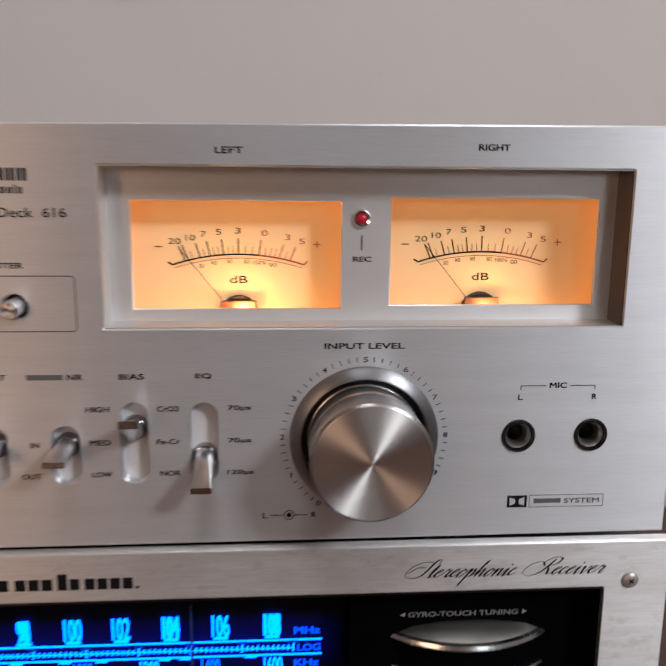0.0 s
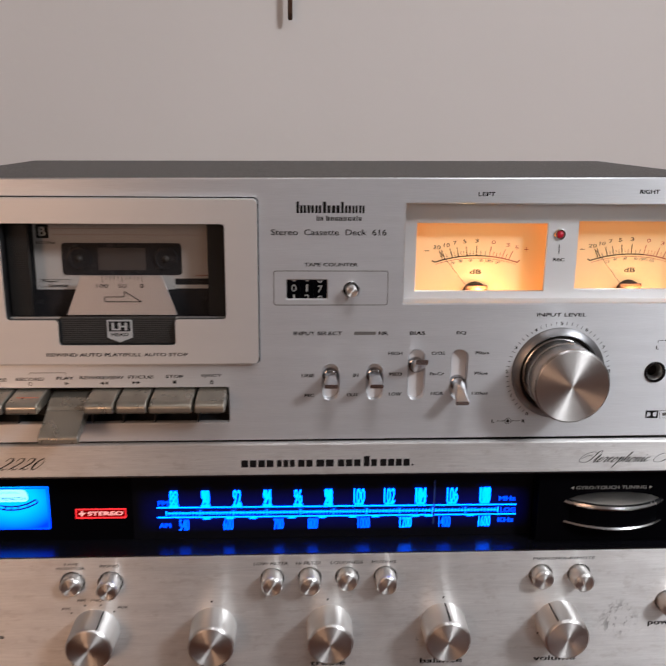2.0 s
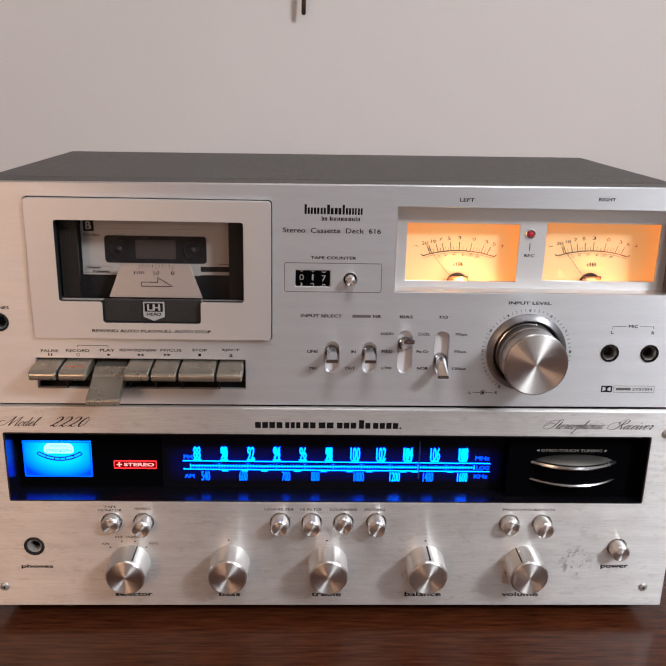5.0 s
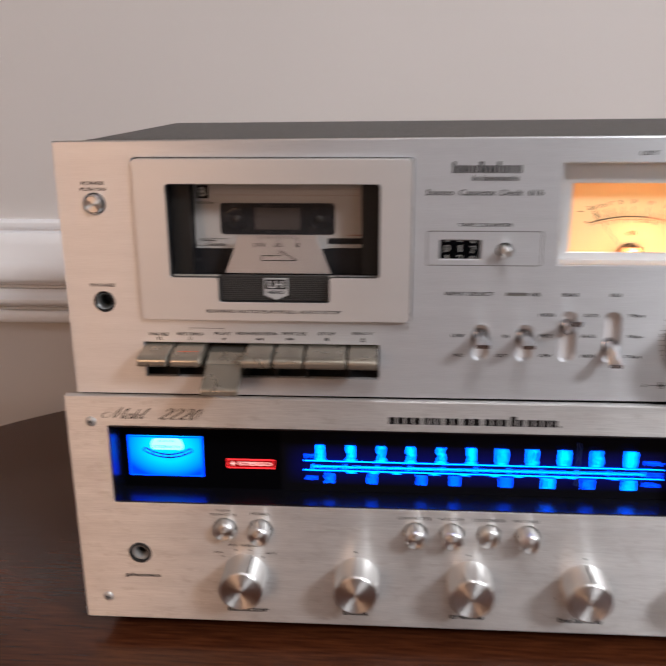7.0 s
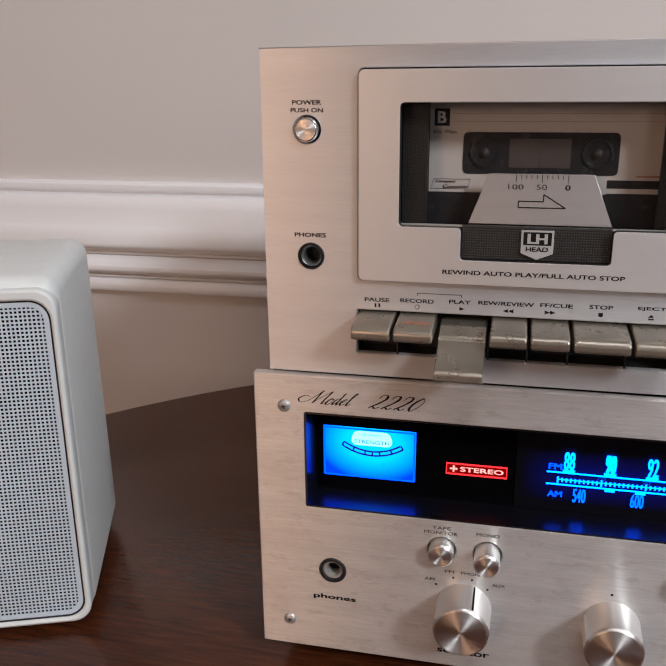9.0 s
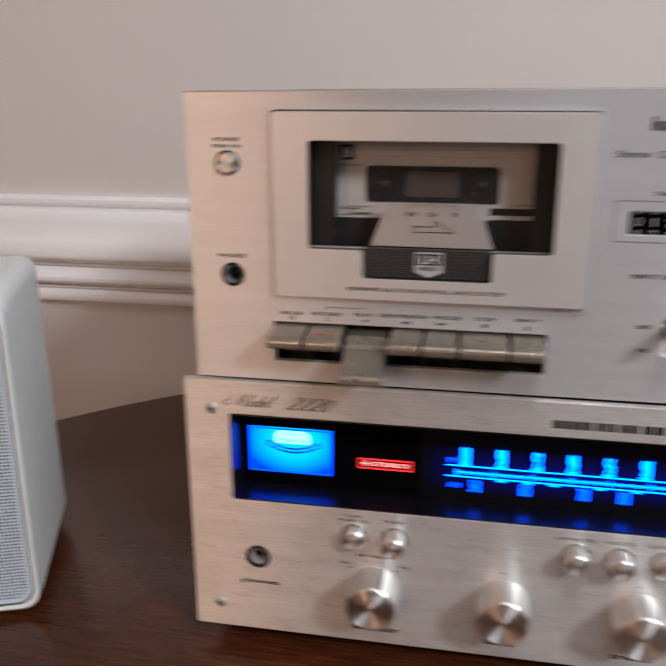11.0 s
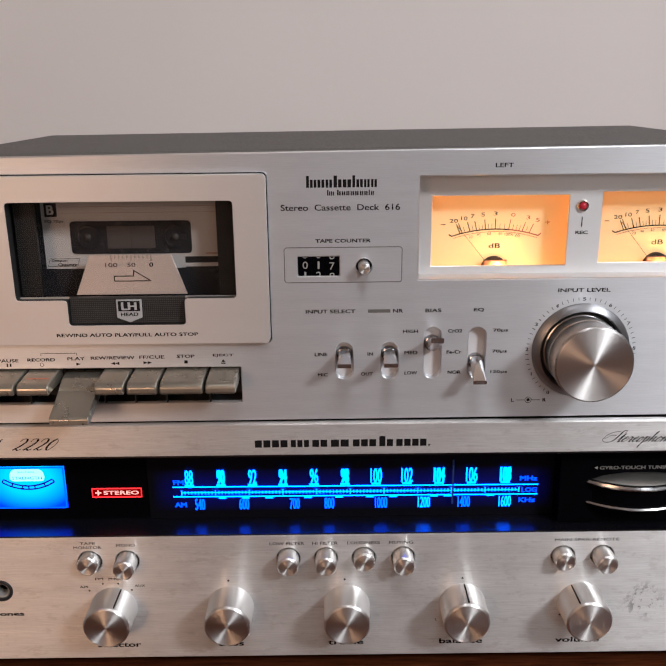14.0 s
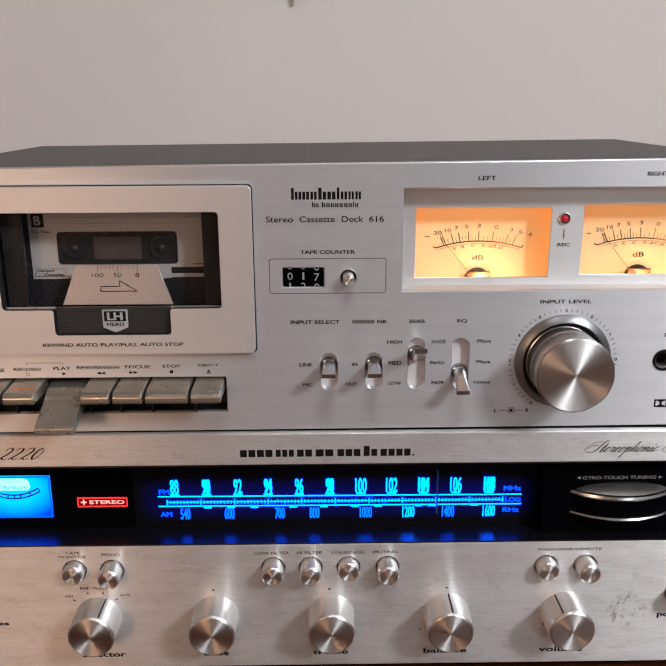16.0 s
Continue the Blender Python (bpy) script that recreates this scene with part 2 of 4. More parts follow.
M_WALL = wall_paint("warm_white_wall_paint", (0.657, 0.622, 0.606))
# wall paint darkened to cut fill light, for walls out of view
M_WALL_DIM = wall_paint("dimmed_wall_paint", (0.27, 0.25, 0.24))
M_CEIL = wall_paint("white_ceiling_paint", (0.6, 0.59, 0.58))
M_TRIM = plain("white_gloss_trim", (0.88, 0.885, 0.91), 0.42, 0.0, 0.02, 25.0)
M_TABLE = table_wood()
M_FLOOR = plain("oak_floor", (0.25, 0.15, 0.085), 0.5, 0.0, 0.25, 40.0, 0.0, (1, 0.1, 1))
M_SPEAKER = plain("pale_grey_plastic", (0.68, 0.71, 0.71), 0.45, 0.0, 0.02, 1500.0, 0.00003)
M_GRILLE = plain("light_grey_metal_grille", (0.62, 0.71, 0.80), 0.45, 0.2, 0.03)
M_RUBBER = plain("black_rubber", (0.015, 0.015, 0.015), 0.8)

# ---- building helpers: sizes in millimetres ----
MM = 0.001
PLACED = {}


def thing(name, at, label, category, group=""):
    ob = new(name)
    ob.empty_display_size = 0.02
    ob.location = [v * MM for v in at]
    PLACED[ob.name] = Vector(ob.location)
    return tagged(ob, label, category, group)


def settle(name, mesh, material, parent=None, label="", smooth=0.0):
    """Links a mesh whose points are in world metres as one object with its origin in its middle."""
    pts = np.empty(len(mesh.vertices) * 3)
    mesh.vertices.foreach_get("co", pts)
    pts = pts.reshape(-1, 3)
    mid = Vector((pts.min(0) + pts.max(0)) / 2)
    mesh.transform(Matrix.Translation(-mid))
    mesh.materials.clear()
    mesh.materials.append(material)
    if smooth:
        mesh.polygons.foreach_set("use_smooth", [True] * len(mesh.polygons))
        mesh.set_sharp_from_angle(angle=radians(smooth))
    ob = new(name, mesh)
    base = Vector()
    if parent:
        ob.parent = parent
        base = PLACED[parent.name]
    ob.location = mid - base
    PLACED[ob.name] = mid
    if label:
        ob["label"] = label
    return ob


def part(name, bm, material, parent=None, label="", smooth=0.0):
    mesh = bpy.data.meshes.new(name)
    bmesh.ops.recalc_face_normals(bm, faces=bm.faces)
    bm.to_mesh(mesh)
    bm.free()
    add_uv(mesh)
    return settle(name, mesh, material, parent, label, smooth)


def add_uv(mesh):
    """Lays the picture plane of a front over a mesh: u along x, v along z (y on tops)."""
    layer = mesh.uv_layers.new(name="front")
    n = len(mesh.loops)
    idx = np.empty(n, dtype=np.int32)
    mesh.loops.foreach_get("vertex_index", idx)
    co = np.empty(len(mesh.vertices) * 3)
    mesh.vertices.foreach_get("co", co)
    co = co.reshape(-1, 3)[idx]
    uv = np.column_stack((co[:, 0] * 10, (co[:, 2] - 0.37 * co[:, 1]) * 10))
    layer.data.foreach_set("uv", uv.ravel())


def box(x0, x1, y0, y1, z0, z1, bevel=0.0, steps=2):
    bm = bmesh.new()
    bmesh.ops.create_cube(bm, size=1.0)
    for v in bm.verts:
        v.co = Vector(((x0 + x1) / 2 + v.co.x * (x1 - x0), (y0 + y1) / 2 + v.co.y * (y1 - y0), (z0 + z1) / 2 + v.co.z * (z1 - z0))) * MM
    if bevel:
        bmesh.ops.bevel(bm, geom=bm.edges[:], offset=bevel * MM, segments=steps, affect="EDGES", profile=0.5)
    return bm


def turned(profile, at, count=48, axis="y"):
    """A solid turned round an axis: profile of (radius, height towards the viewer, or up)."""
    bm = bmesh.new()
    rings = []
    for r, h in profile:
        ring = []
        for k in range(count if r > 0 else 1):
            a = 2 * math.pi * k / count
            if axis == "y":
                co = (at[0] + r * math.cos(a), at[1] - h, at[2] + r * math.sin(a))
            else:
                co = (at[0] + r * math.cos(a), at[1] + r * math.sin(a), at[2] + h)
            ring.append(bm.verts.new(Vector(co) * MM))
        rings.append(ring)
    for a, b in zip(rings, rings[1:]):
        for k in range(count):
            if len(a) == 1 and len(b) == 1:
                break
            if len(a) == 1:
                bm.faces.new((a[0], b[k], b[(k + 1) % count]))
            elif len(b) == 1:
                bm.faces.new((a[k], a[(k + 1) % count], b[0]))
            else:
                bm.faces.new((a[k], a[(k + 1) % count], b[(k + 1) % count], b[k]))
    return bm


def prism(outline, x0, x1, bevel=0.0, steps=2):
    """A side outline of (y, z) drawn out from x0 to x1."""
    bm = bmesh.new()
    ends = [[bm.verts.new(Vector((x, y, z)) * MM) for y, z in outline] for x in (x0, x1)]
    n = len(outline)
    for k in range(n):
        bm.faces.new((ends[0][k], ends[0][(k + 1) % n], ends[1][(k + 1) % n], ends[1][k]))
    bm.faces.new(ends[0])
    bm.faces.new(ends[1][::-1])
    if bevel:
        bmesh.ops.bevel(bm, geom=bm.edges[:], offset=bevel * MM, segments=steps, affect="EDGES", profile=0.5)
    return bm


def rounded(x0, x1, z0, z1, r=0.0, n=5):
    if r <= 0:
        return [(x0, z0), (x1, z0), (x1, z1), (x0, z1)]
    pts = []
    for cx, cz, a0 in ((x1 - r, z0 + r, -90), (x1 - r, z1 - r, 0), (x0 + r, z1 - r, 90), (x0 + r, z0 + r, 180)):
        pts += [(cx + r * math.cos(radians(a0 + 90 * k / n)), cz + r * math.sin(radians(a0 + 90 * k / n))) for k in range(n + 1)]
    return pts


def soften(points, r, n=3):
    """Rounds the corners of an outline."""
    out = []
    for k, p in enumerate(points):
        a, b = Vector(points[k - 1]), Vector(points[(k + 1) % len(points)])
        p = Vector(p)
        p0, p1 = p + (a - p).normalized() * r, p + (b - p).normalized() * r
        out += [tuple(p0.lerp(p, t).lerp(p.lerp(p1, t), t)) for t in [q / n for q in range(n + 1)]]
    return out


def ring_of(x, z, r, n=32):
    return [(x + r * math.cos(2 * math.pi * k / n), z + r * math.sin(2 * math.pi * k / n)) for k in range(n)]


def plate(name, loops, y0, y1, material, parent=None, label="", bevel=0.0):
    """An upright sheet from y0 (front) to y1 (back); the first loop is its outline, the others are holes."""
    curve = bpy.data.curves.new(name, "CURVE")
    curve.dimensions, curve.fill_mode = "2D", "BOTH"
    half = (y1 - y0) / 2
    curve.extrude, curve.bevel_depth, curve.bevel_resolution, curve.offset = (half - bevel) * MM, bevel * MM, 1, -bevel * MM
    for loop in loops:
        s = curve.splines.new("POLY")
        s.points.add(len(loop) - 1)
        s.points.foreach_set("co", [c for x, z in loop for c in (x * MM, z * MM, 0, 1)])
        s.use_cyclic_u = True
    ob = bpy.data.objects.new(name, curve)
    mesh = bpy.data.meshes.new_from_object(ob)
    bpy.data.objects.remove(ob)
    bpy.data.curves.remove(curve)
    mesh.transform(Matrix.Translation((0, (y0 + y1) / 2 * MM, 0)) @ Matrix.Rotation(radians(90), 4, "X"))
    mesh.name = name
    add_uv(mesh)
    return settle(name, mesh, material, parent, label)


def lettering(words, x0, x1, zc, height, y, material, parent, lean=0.0, bold=0.05, label="", thin=0.0):
    """Words laid on a front, fitted between x0 and x1; bold is the extra stroke, as a share of the height."""
    curve = bpy.data.curves.new("lettering", "FONT")
    curve.body, curve.shear, curve.extrude, curve.resolution_u, curve.offset = words, lean, 0.0, 3, -thin
    ob = bpy.data.objects.new("lettering", curve)
    flat = bpy.data.meshes.new_from_object(ob)
    bpy.data.objects.remove(ob)
    bpy.data.curves.remove(curve)
    co = np.empty(len(flat.vertices) * 3)
    flat.vertices.foreach_get("co", co)
    co = co.reshape(-1, 3)
    lo, hi = co.min(0), co.max(0)
    faces = [tuple(p.vertices) for p in flat.polygons]
    bpy.data.meshes.remove(flat)
    grow = bold * height
    shifts = ((0, 0), (grow, grow * 0.5), (-grow, -grow * 0.5), (grow, -grow * 0.5), (-grow, grow * 0.5)) if bold else ((0, 0),)
    verts, polys = [], []
    for k, (dx, dz) in enumerate(shifts):
        base = len(verts)
        xs = x0 + grow + (co[:, 0] - lo[0]) / (hi[0] - lo[0]) * (x1 - x0 - 2 * grow) + dx
        zs = zc + ((co[:, 1] - lo[1]) / (hi[1] - lo[1]) - 0.5) * height + dz
        verts += [(a * MM, (y - 0.06 - 0.008 * k) * MM, b * MM) for a, b in zip(xs, zs)]
        polys += [tuple(base + v for v in f) for f in faces]
    mesh = bpy.data.meshes.new("lettering")
    mesh.from_pydata(verts, [], polys)
    mesh.update()
    return settle("lettering", mesh, material, parent, label)


def mark(name, x0, x1, z0, z1, y, material, parent, label=""):
    return part(name, box(x0, x1, y - 0.08, y + 0.02, z0, z1), material, parent, label)


def strokes(name, segments, width, y, material, parent, label="", thick=0.08):
    """Thin straight strokes between pairs of (x, z), in one mesh."""
    bm = bmesh.new()
    for (ax, az), (bx, bz) in segments:
        d = Vector((bx - ax, bz - az))
        if d.length == 0:
            continue
        nx, nz = -d.y / d.length * width / 2, d.x / d.length * width / 2
        front = [bm.verts.new(Vector((x, y - thick, z)) * MM) for x, z in ((ax + nx, az + nz), (bx + nx, bz + nz), (bx - nx, bz - nz), (ax - nx, az - nz))]
        bm.faces.new(front)
    return part(name, bm, material, parent, label)


def tiny(ob):
    """Marks too fine to pick apart."""
    ob["kind"] = "stuff"
    return ob


def arc(cx, cz, r, a0, a1, n=24):
    pts = [(cx + r * math.cos(radians(a0 + (a1 - a0) * k / n)), cz + r * math.sin(radians(a0 + (a1 - a0) * k / n))) for k in range(n + 1)]
    return list(zip(pts, pts[1:]))


# ---- the room ----
WALL_Y = 430


def slab(name, x0, x1, y0, y1, z0, z1, material, label, category):
    ob = part(name, box(x0, x1, y0, y1, z0, z1), material)
    return tagged(ob, label, category, kind="structure")


slab("wall_north", -2200, 2100, WALL_Y, WALL_Y + 120, -750, 1700, M_WALL, "plain wall in warm white matt paint", "wall")
# unseen walls closing the room, kept dark so they bounce little light
slab("wall_south", -2200, 2100, -3120, -3000, -750, 1700, M_WALL_DIM, "unseen wall, darkened to cut bounced light", "wall")
slab("wall_west", -2320, -2200, -3120, WALL_Y + 120, -750, 1700, M_WALL_DIM, "unseen wall, darkened to cut bounced light", "wall")
slab("wall_east", 2100, 2220, -3120, WALL_Y + 120, -750, 1700, M_WALL_DIM, "unseen wall, darkened to cut bounced light", "wall")
slab("floor", -2320, 2220, -3120, WALL_Y + 120, -800, -750, M_FLOOR, "brown wooden floor", "floor")
slab("ceiling", -2320, 2220, -3120, WALL_Y + 120, 1700, 1760, M_CEIL, "plain white ceiling", "ceiling")

RAIL = [(0, 160), (-6, 159.5), (-9, 157.5), (-9.5, 154), (-8.5, 151.6), (-4, 150.6), (-4, 148.4), (-12, 147.2), (-14.5, 142.5), (-15.5, 135), (-16, 120), (-17.5, 117.5), (-19.5, 111),
        (-20, 102), (-19.5, 98.5), (-18, 97), (-3, 96.6), (-3, 91.4), (-7.5, 91.2), (-8, 89.6), (-7.5, 88.9), (-3.5, 88.6), (-3.5, 87.9), (-7, 87.4), (-8.5, 83), (-12, 80.4),
        (-15, 78), (-15.5, 75), (-14, 72), (-11, 70.4), (-3, 70), (-3, 67.8), (-7.5, 67.4), (-8, 66.2), (-7, 65.6), (-4, 65.4), (-4, 64.6), (-8, 64), (-10, 61), (-10.5, 55), (-9, 52),
        (-6, 50.6), (0, 50.2)]
rail = part("trim", prism([(WALL_Y + y, z) for y, z in RAIL], -2200, 2100), M_TRIM, smooth=38)
tagged(rail, "white gloss moulded chair rail along the wall", "chair rail", kind="structure")

# ---- round table ----
TABLE = (34, -173)
table = thing("round_table", (TABLE[0], TABLE[1], -750), "round table with a dark red-brown polished wooden top", "table")
part("tabletop", turned([(0, -32), (586, -32), (606, -28), (615, -18), (617, -8), (615.5, -2), (612, 0), (0, 0)], (*TABLE, 0), 128, "z"), M_TABLE, table, smooth=30)
part("pedestal", turned([(0, -712), (60, -712), (75, -660), (48, -560), (42, -300), (60, -120), (120, -40), (120, -32), (0, -32)], (*TABLE, 0), 48, "z"), M_TABLE, table, smooth=40)
part("foot_plate", turned([(0, -750), (300, -750), (300, -735), (260, -722), (80, -712), (0, -712)], (*TABLE, 0), 64, "z"), M_TABLE, table, smooth=40)

# ---- receiver ----
RY = -2.0
receiver = thing("stereo_receiver", (0, 170, 0), "silver vintage stereo receiver with a glowing blue dial, on the table", "receiver")
BUTTONS = [(-130.5, 66, 5.5), (-111.5, 66, 9.5), (-30, 66.5, 8.8), (-11, 66.5, 9.2), (8.2, 66.5, 5.6), (28, 66.5, 9.5), (109, 66, 6.4), (129, 66, 9.5), (177.5, 49.5, 8.0)]
WINDOW = (-189, 188.8, 80, 123.6)
holes = [rounded(*WINDOW, 0.8)] + [ring_of(x, z, 5.9) for x, z, _ in BUTTONS] + [ring_of(-177.5, 49.5, 4.6)]
plate("front_panel", [rounded(-210.5, 210.5, 8, 139.9, 0.6, 2)] + holes, RY, RY + 4.5, M_REC, receiver, "brushed champagne aluminium front panel", 0.5)
part("case", box(-203, 203, 24, 330, 5, 138.5, 1.5), M_CABINET, receiver, "dark brown wood-look cabinet")
plate("chassis", [rounded(-205, 205, 7, 138, 1)] + [rounded(*WINDOW), rounded(-191, 191, 40, 78)], 2.6, 24, M_BLACK, receiver)
for x in (-170, 170):
    for y in (60, 290):
        part("foot", turned([(0, 0), (13, 0), (15, 5.2), (0, 5.2)], (x, y, 0), 24, "z"), M_RUBBER, receiver)
# dial recess: a glossy black tray with the scale at its back
X0, X1, Z0, Z1 = WINDOW
plate("dial_back", [rounded(X0, X1, Z0, Z1)], 15, 17, M_DIALBACK, receiver)
part("dial_tray", box(X0, X1, RY + 0.12, 15, Z0 - 1.5, Z0 + 0.6), M_GLOSS, receiver, "glossy black ledge under the dial")
part("dial_tray", box(X0, X1, RY + 0.12, 15, Z1 - 0.6, Z1 + 1.5), M_GLOSS, receiver)
part("dial_tray", box(X0 - 1, X0 + 0.7, RY + 0.12, 15, Z0 + 0.6, Z1 - 0.6), M_GLOSS, receiver)
part("dial_tray", box(X1 - 0.7, X1 + 1, RY + 0.12, 15, Z0 + 0.6, Z1 - 0.6), M_GLOSS, receiver)

# signal strength meter
meter = plate("signal_meter", [rounded(-184.8, -144.2, 87.6, 111)], 14.2, 15, M_METERBLUE, receiver, "blue lit signal strength meter")
strokes("meter_frame", [((-184.3, 88), (-144.7, 88)), ((-144.7, 88), (-144.7, 110.6)), ((-144.7, 110.6), (-184.3, 110.6)), ((-184.3, 110.6), (-184.3, 88))], 0.8, 14.1, M_BLUE, meter)
# emissive plate drawn as the bulb's hot spot on the card
plate("meter_hot_spot", [soften([(-172.6, 103.2), (-154, 103.2), (-155.2, 109.8), (-171.4, 109.8)], 3.0, 6)], 13.9, 14.19, M_HOT, meter, "bright pale plate standing for lamp glow in the meter")
lettering("STRENGTH", -171, -155.6, 105, 1.7, 13.8, glow("mid_blue_light", (0.01, 0.22, 1.0), 1.2), meter, bold=0.02)
lettering("SIGNAL", -168, -158.6, 108.4, 1.2, 13.8, glow("washed_out_blue_light", (0.06, 0.5, 1.0), 1.6), meter, bold=0.0)
ARC_R = 24.0
strokes("meter_arc", arc(-163, 98.6 + ARC_R, ARC_R, 236, 304) + arc(-163, 98.6 + ARC_R, ARC_R - 1.9, 236, 304), 0.8, 14.0, M_NAVY, meter)
tiny(strokes("meter_arc_step", [((-163 + (ARC_R - 1.9) * math.cos(radians(a)), 98.6 + ARC_R + (ARC_R - 1.9) * math.sin(radians(a))), (-163 + ARC_R * math.cos(radians(a)), 98.6 + ARC_R + ARC_R * math.sin(radians(a)))) for a in (236, 249, 262, 270, 278, 291, 304)], 0.7, 14.0, M_NAVY, meter))

# stereo lamp
stereo = plate("stereo_lamp", [rounded(-131, -105.4, 93.4, 98.6), rounded(-130.62, -105.78, 93.78, 98.22)], 13.6, 14.4, M_STEREO, receiver, "glowing red stereo indicator")
plate("lamp_field", [rounded(-130.6, -105.8, 93.8, 98.2)], 14.4, 15, glow("deep_red_light", (1.0, 0.0, 0.004), 0.17, (0.05, 0.0, 0.0)), stereo)
lettering("STEREO", -125, -106.9, 96.0, 2.1, 14.1, M_STEREOTEXT, stereo, bold=0.06)
strokes("lamp_star", [((-129.4, 96), (-126.2, 96)), ((-127.8, 94.5), (-127.8, 97.5))], 0.8, 14.1, M_STEREOTEXT, stereo)

# tuning scale
SY = 13.6
# glass carries the painted blue halo of the lit scale
plate("dial_glass", [rounded(-102, 106.5, Z0 + 0.7, Z1 - 0.7)], 14.6, 15, M_GLASS_HALO, receiver, "dark dial glass with a blue halo painted along the scale")
strokes("dial_line", [((-89.4, 99.0), (98.3, 98.4))], 0.75, SY, M_CYAN, receiver)
strokes("dial_line", [((-89.4, 93.5), (98.3, 92.9))], 0.75, SY, M_CYAN, receiver)
strokes("dial_line", [((-84.8, 95.8), (88.5, 95.4))], 0.55, SY, M_CYAN, receiver)
ticks = []
for k in range(101):
    x = -84.8 + k * 173.3 / 100
    h = 1.5 if k % 10 == 0 else 0.95
    ticks.append(((x, 95.6 - h), (x, 95.6 + h)))
tiny(strokes("dial_graduation", ticks, 0.7, SY, M_CYAN, receiver))
FM = {"88": -80.7, "90": -64.4, "92": -48.2, "94": -32.6, "96": -16.7, "98": -0.9, "100": 15.1, "102": 30.9, "104": 47.4, "106": 64.0, "108": 81.3}
for word, x in FM.items():
    half = 2.2 if len(word) == 2 else 3.0
    lettering(word, x - half, x + half, 104.4, 8.0, SY, M_CYAN, receiver, bold=0.05 if word in ("90", "94", "98", "104", "108") else 0.022)
    mark("dial_tab", x - 2.4, x + 2.4, 99.2, 100.4, SY, M_CYAN, receiver)
AM = {"540": -75.8, "600": -53.0, "700": -26.9, "800": -9.0, "1000": 17.7, "1200": 39.8, "1400": 60.4, "1600": 81.6}
for word, x in AM.items():
    half = 2.6 if len(word) == 3 else 3.2
    lettering(word, x - half, x + half, 89.0, 6.2, SY, M_CYAN if word in ("1200", "1600") else M_FAINT, receiver, bold=0.02)
for x in (-64, -52, -40, -20, -4, 12, 24, 45, 52, 74):
    mark("dial_tab", x - 2.0, x + 2.0, 92.0, 93.3, SY, M_CYAN, receiver)
for k in range(1, 11):
    x = -84.8 + k * 17.33
    lettering(str(k * 10), x - 1.6, x + 1.6, 97.7, 1.3, SY - 0.1, M_DIMBLUE, receiver)
for word, x0, x1, z in (("FM", -88.9, -83.4, 101.6), ("AM", -88.7, -82.6, 88.9), ("MHz", 88.7, 97.6, 101.9), ("LOG", 89.8, 97.9, 95.4), ("KHz", 88.7, 97.2, 89.6)):
    lettering(word, x0, x1, z, 2.5, SY, M_BLUE, receiver, bold=0.06)
part("dial_pointer", box(53.9, 54.7, 12.2, 13.0, 88.5, 113), plain("dim_blue_pointer", (0.02, 0.05, 0.2), 0.3), receiver, "thin dark tuning pointer")

# tuning wheel behind a black plate
plate("wheel_plate", [rounded(107, 187.5, 81.5, 122.5)], 5.5, 14, M_DIALBACK, receiver)
wheel = part("tuning_wheel", turned([(0, 92.2), (39.2, 92.2), (39.2, 103.6), (0, 103.6)], (147, 37, 0), 96, "z"), M_DIALBACK, receiver, "black flywheel with two bright metal rims", 30)
part("rim", turned([(36, 102.4), (40.5, 102.4), (41.1, 103.4), (40.6, 104.6), (39.4, 105.1)], (147, 37, 0), 96, "z"), M_PADDLE, wheel, "bright metal rim", 30)
part("dome", turned([(39.4, 105.1), (37, 106.9), (32.5, 108.5), (26, 109.3), (0, 109.9)], (147, 37, 0), 96, "z"), M_GREYCHROME, wheel, "dark polished dome", 40)
part("rim", turned([(36, 93), (40.5, 93), (41, 92.2), (40.4, 91.4), (30, 91), (0, 91)], (147, 37, 0), 96, "z"), M_PADDLE, wheel, "bright metal rim", 30)
lettering("GYRO-TOUCH TUNING", 126.3, 163.5, 111.3, 1.8, 5.5, plain("dim_white_ink", (0.17, 0.17, 0.165), 0.6), receiver)
for tip, back in ((123.6, 125.3), (166.6, 164.9)):
    plate("arrow_mark", [[(tip, 111.3), (back, 110.5), (back, 112.1)]], 5.4, 5.49, M_DULLINK, receiver)


def push_button(x, z, reach):
    b = part("push_button", turned([(5.3, -3), (5.3, reach - 0.9), (4.9, reach - 0.3), (4.5, reach)], (x, RY, z), 40), M_SIDE, receiver, "round turned metal push button", 30)
    part("cap", turned([(4.5, reach), (4.3, reach + 0.05), (0, reach + 0.05)], (x, RY, z), 40), M_CAP, b)


for x, z, reach in BUTTONS:
    push_button(x, z, reach)


def control_knob(x, z, angle, line=True):
    r0, r1, reach = 11.9, 11.4, 17.3
    k = part("control_knob", turned([(0, -1), (r0, -1), (r0, 0.4), (11.75, 0.8), (r1 + 0.1, reach - 1.2), (r1 + 0.05, reach - 1.0), (r1 - 0.75, reach - 0.1), (r1 - 0.9, reach)], (x, RY, z), 64), M_SIDE, receiver, "polished aluminium rotary knob", 30)
    part("cap", turned([(r1 - 0.9, reach), (r1 - 1.1, reach + 0.05), (0, reach + 0.05)], (x, RY, z), 64), M_CAP, k)
    if line:
        a = radians(angle)
        bm = box(-0.35, 0.35, RY - reach + 1.5, RY - 0.5, 11.1, 11.95)
        bmesh.ops.transform(bm, matrix=Matrix.Translation((x * MM, 0, z * MM)) @ Matrix.Rotation(-a, 4, "Y").inverted(), verts=bm.verts)
        part("pointer_line", bm, M_INK, k)


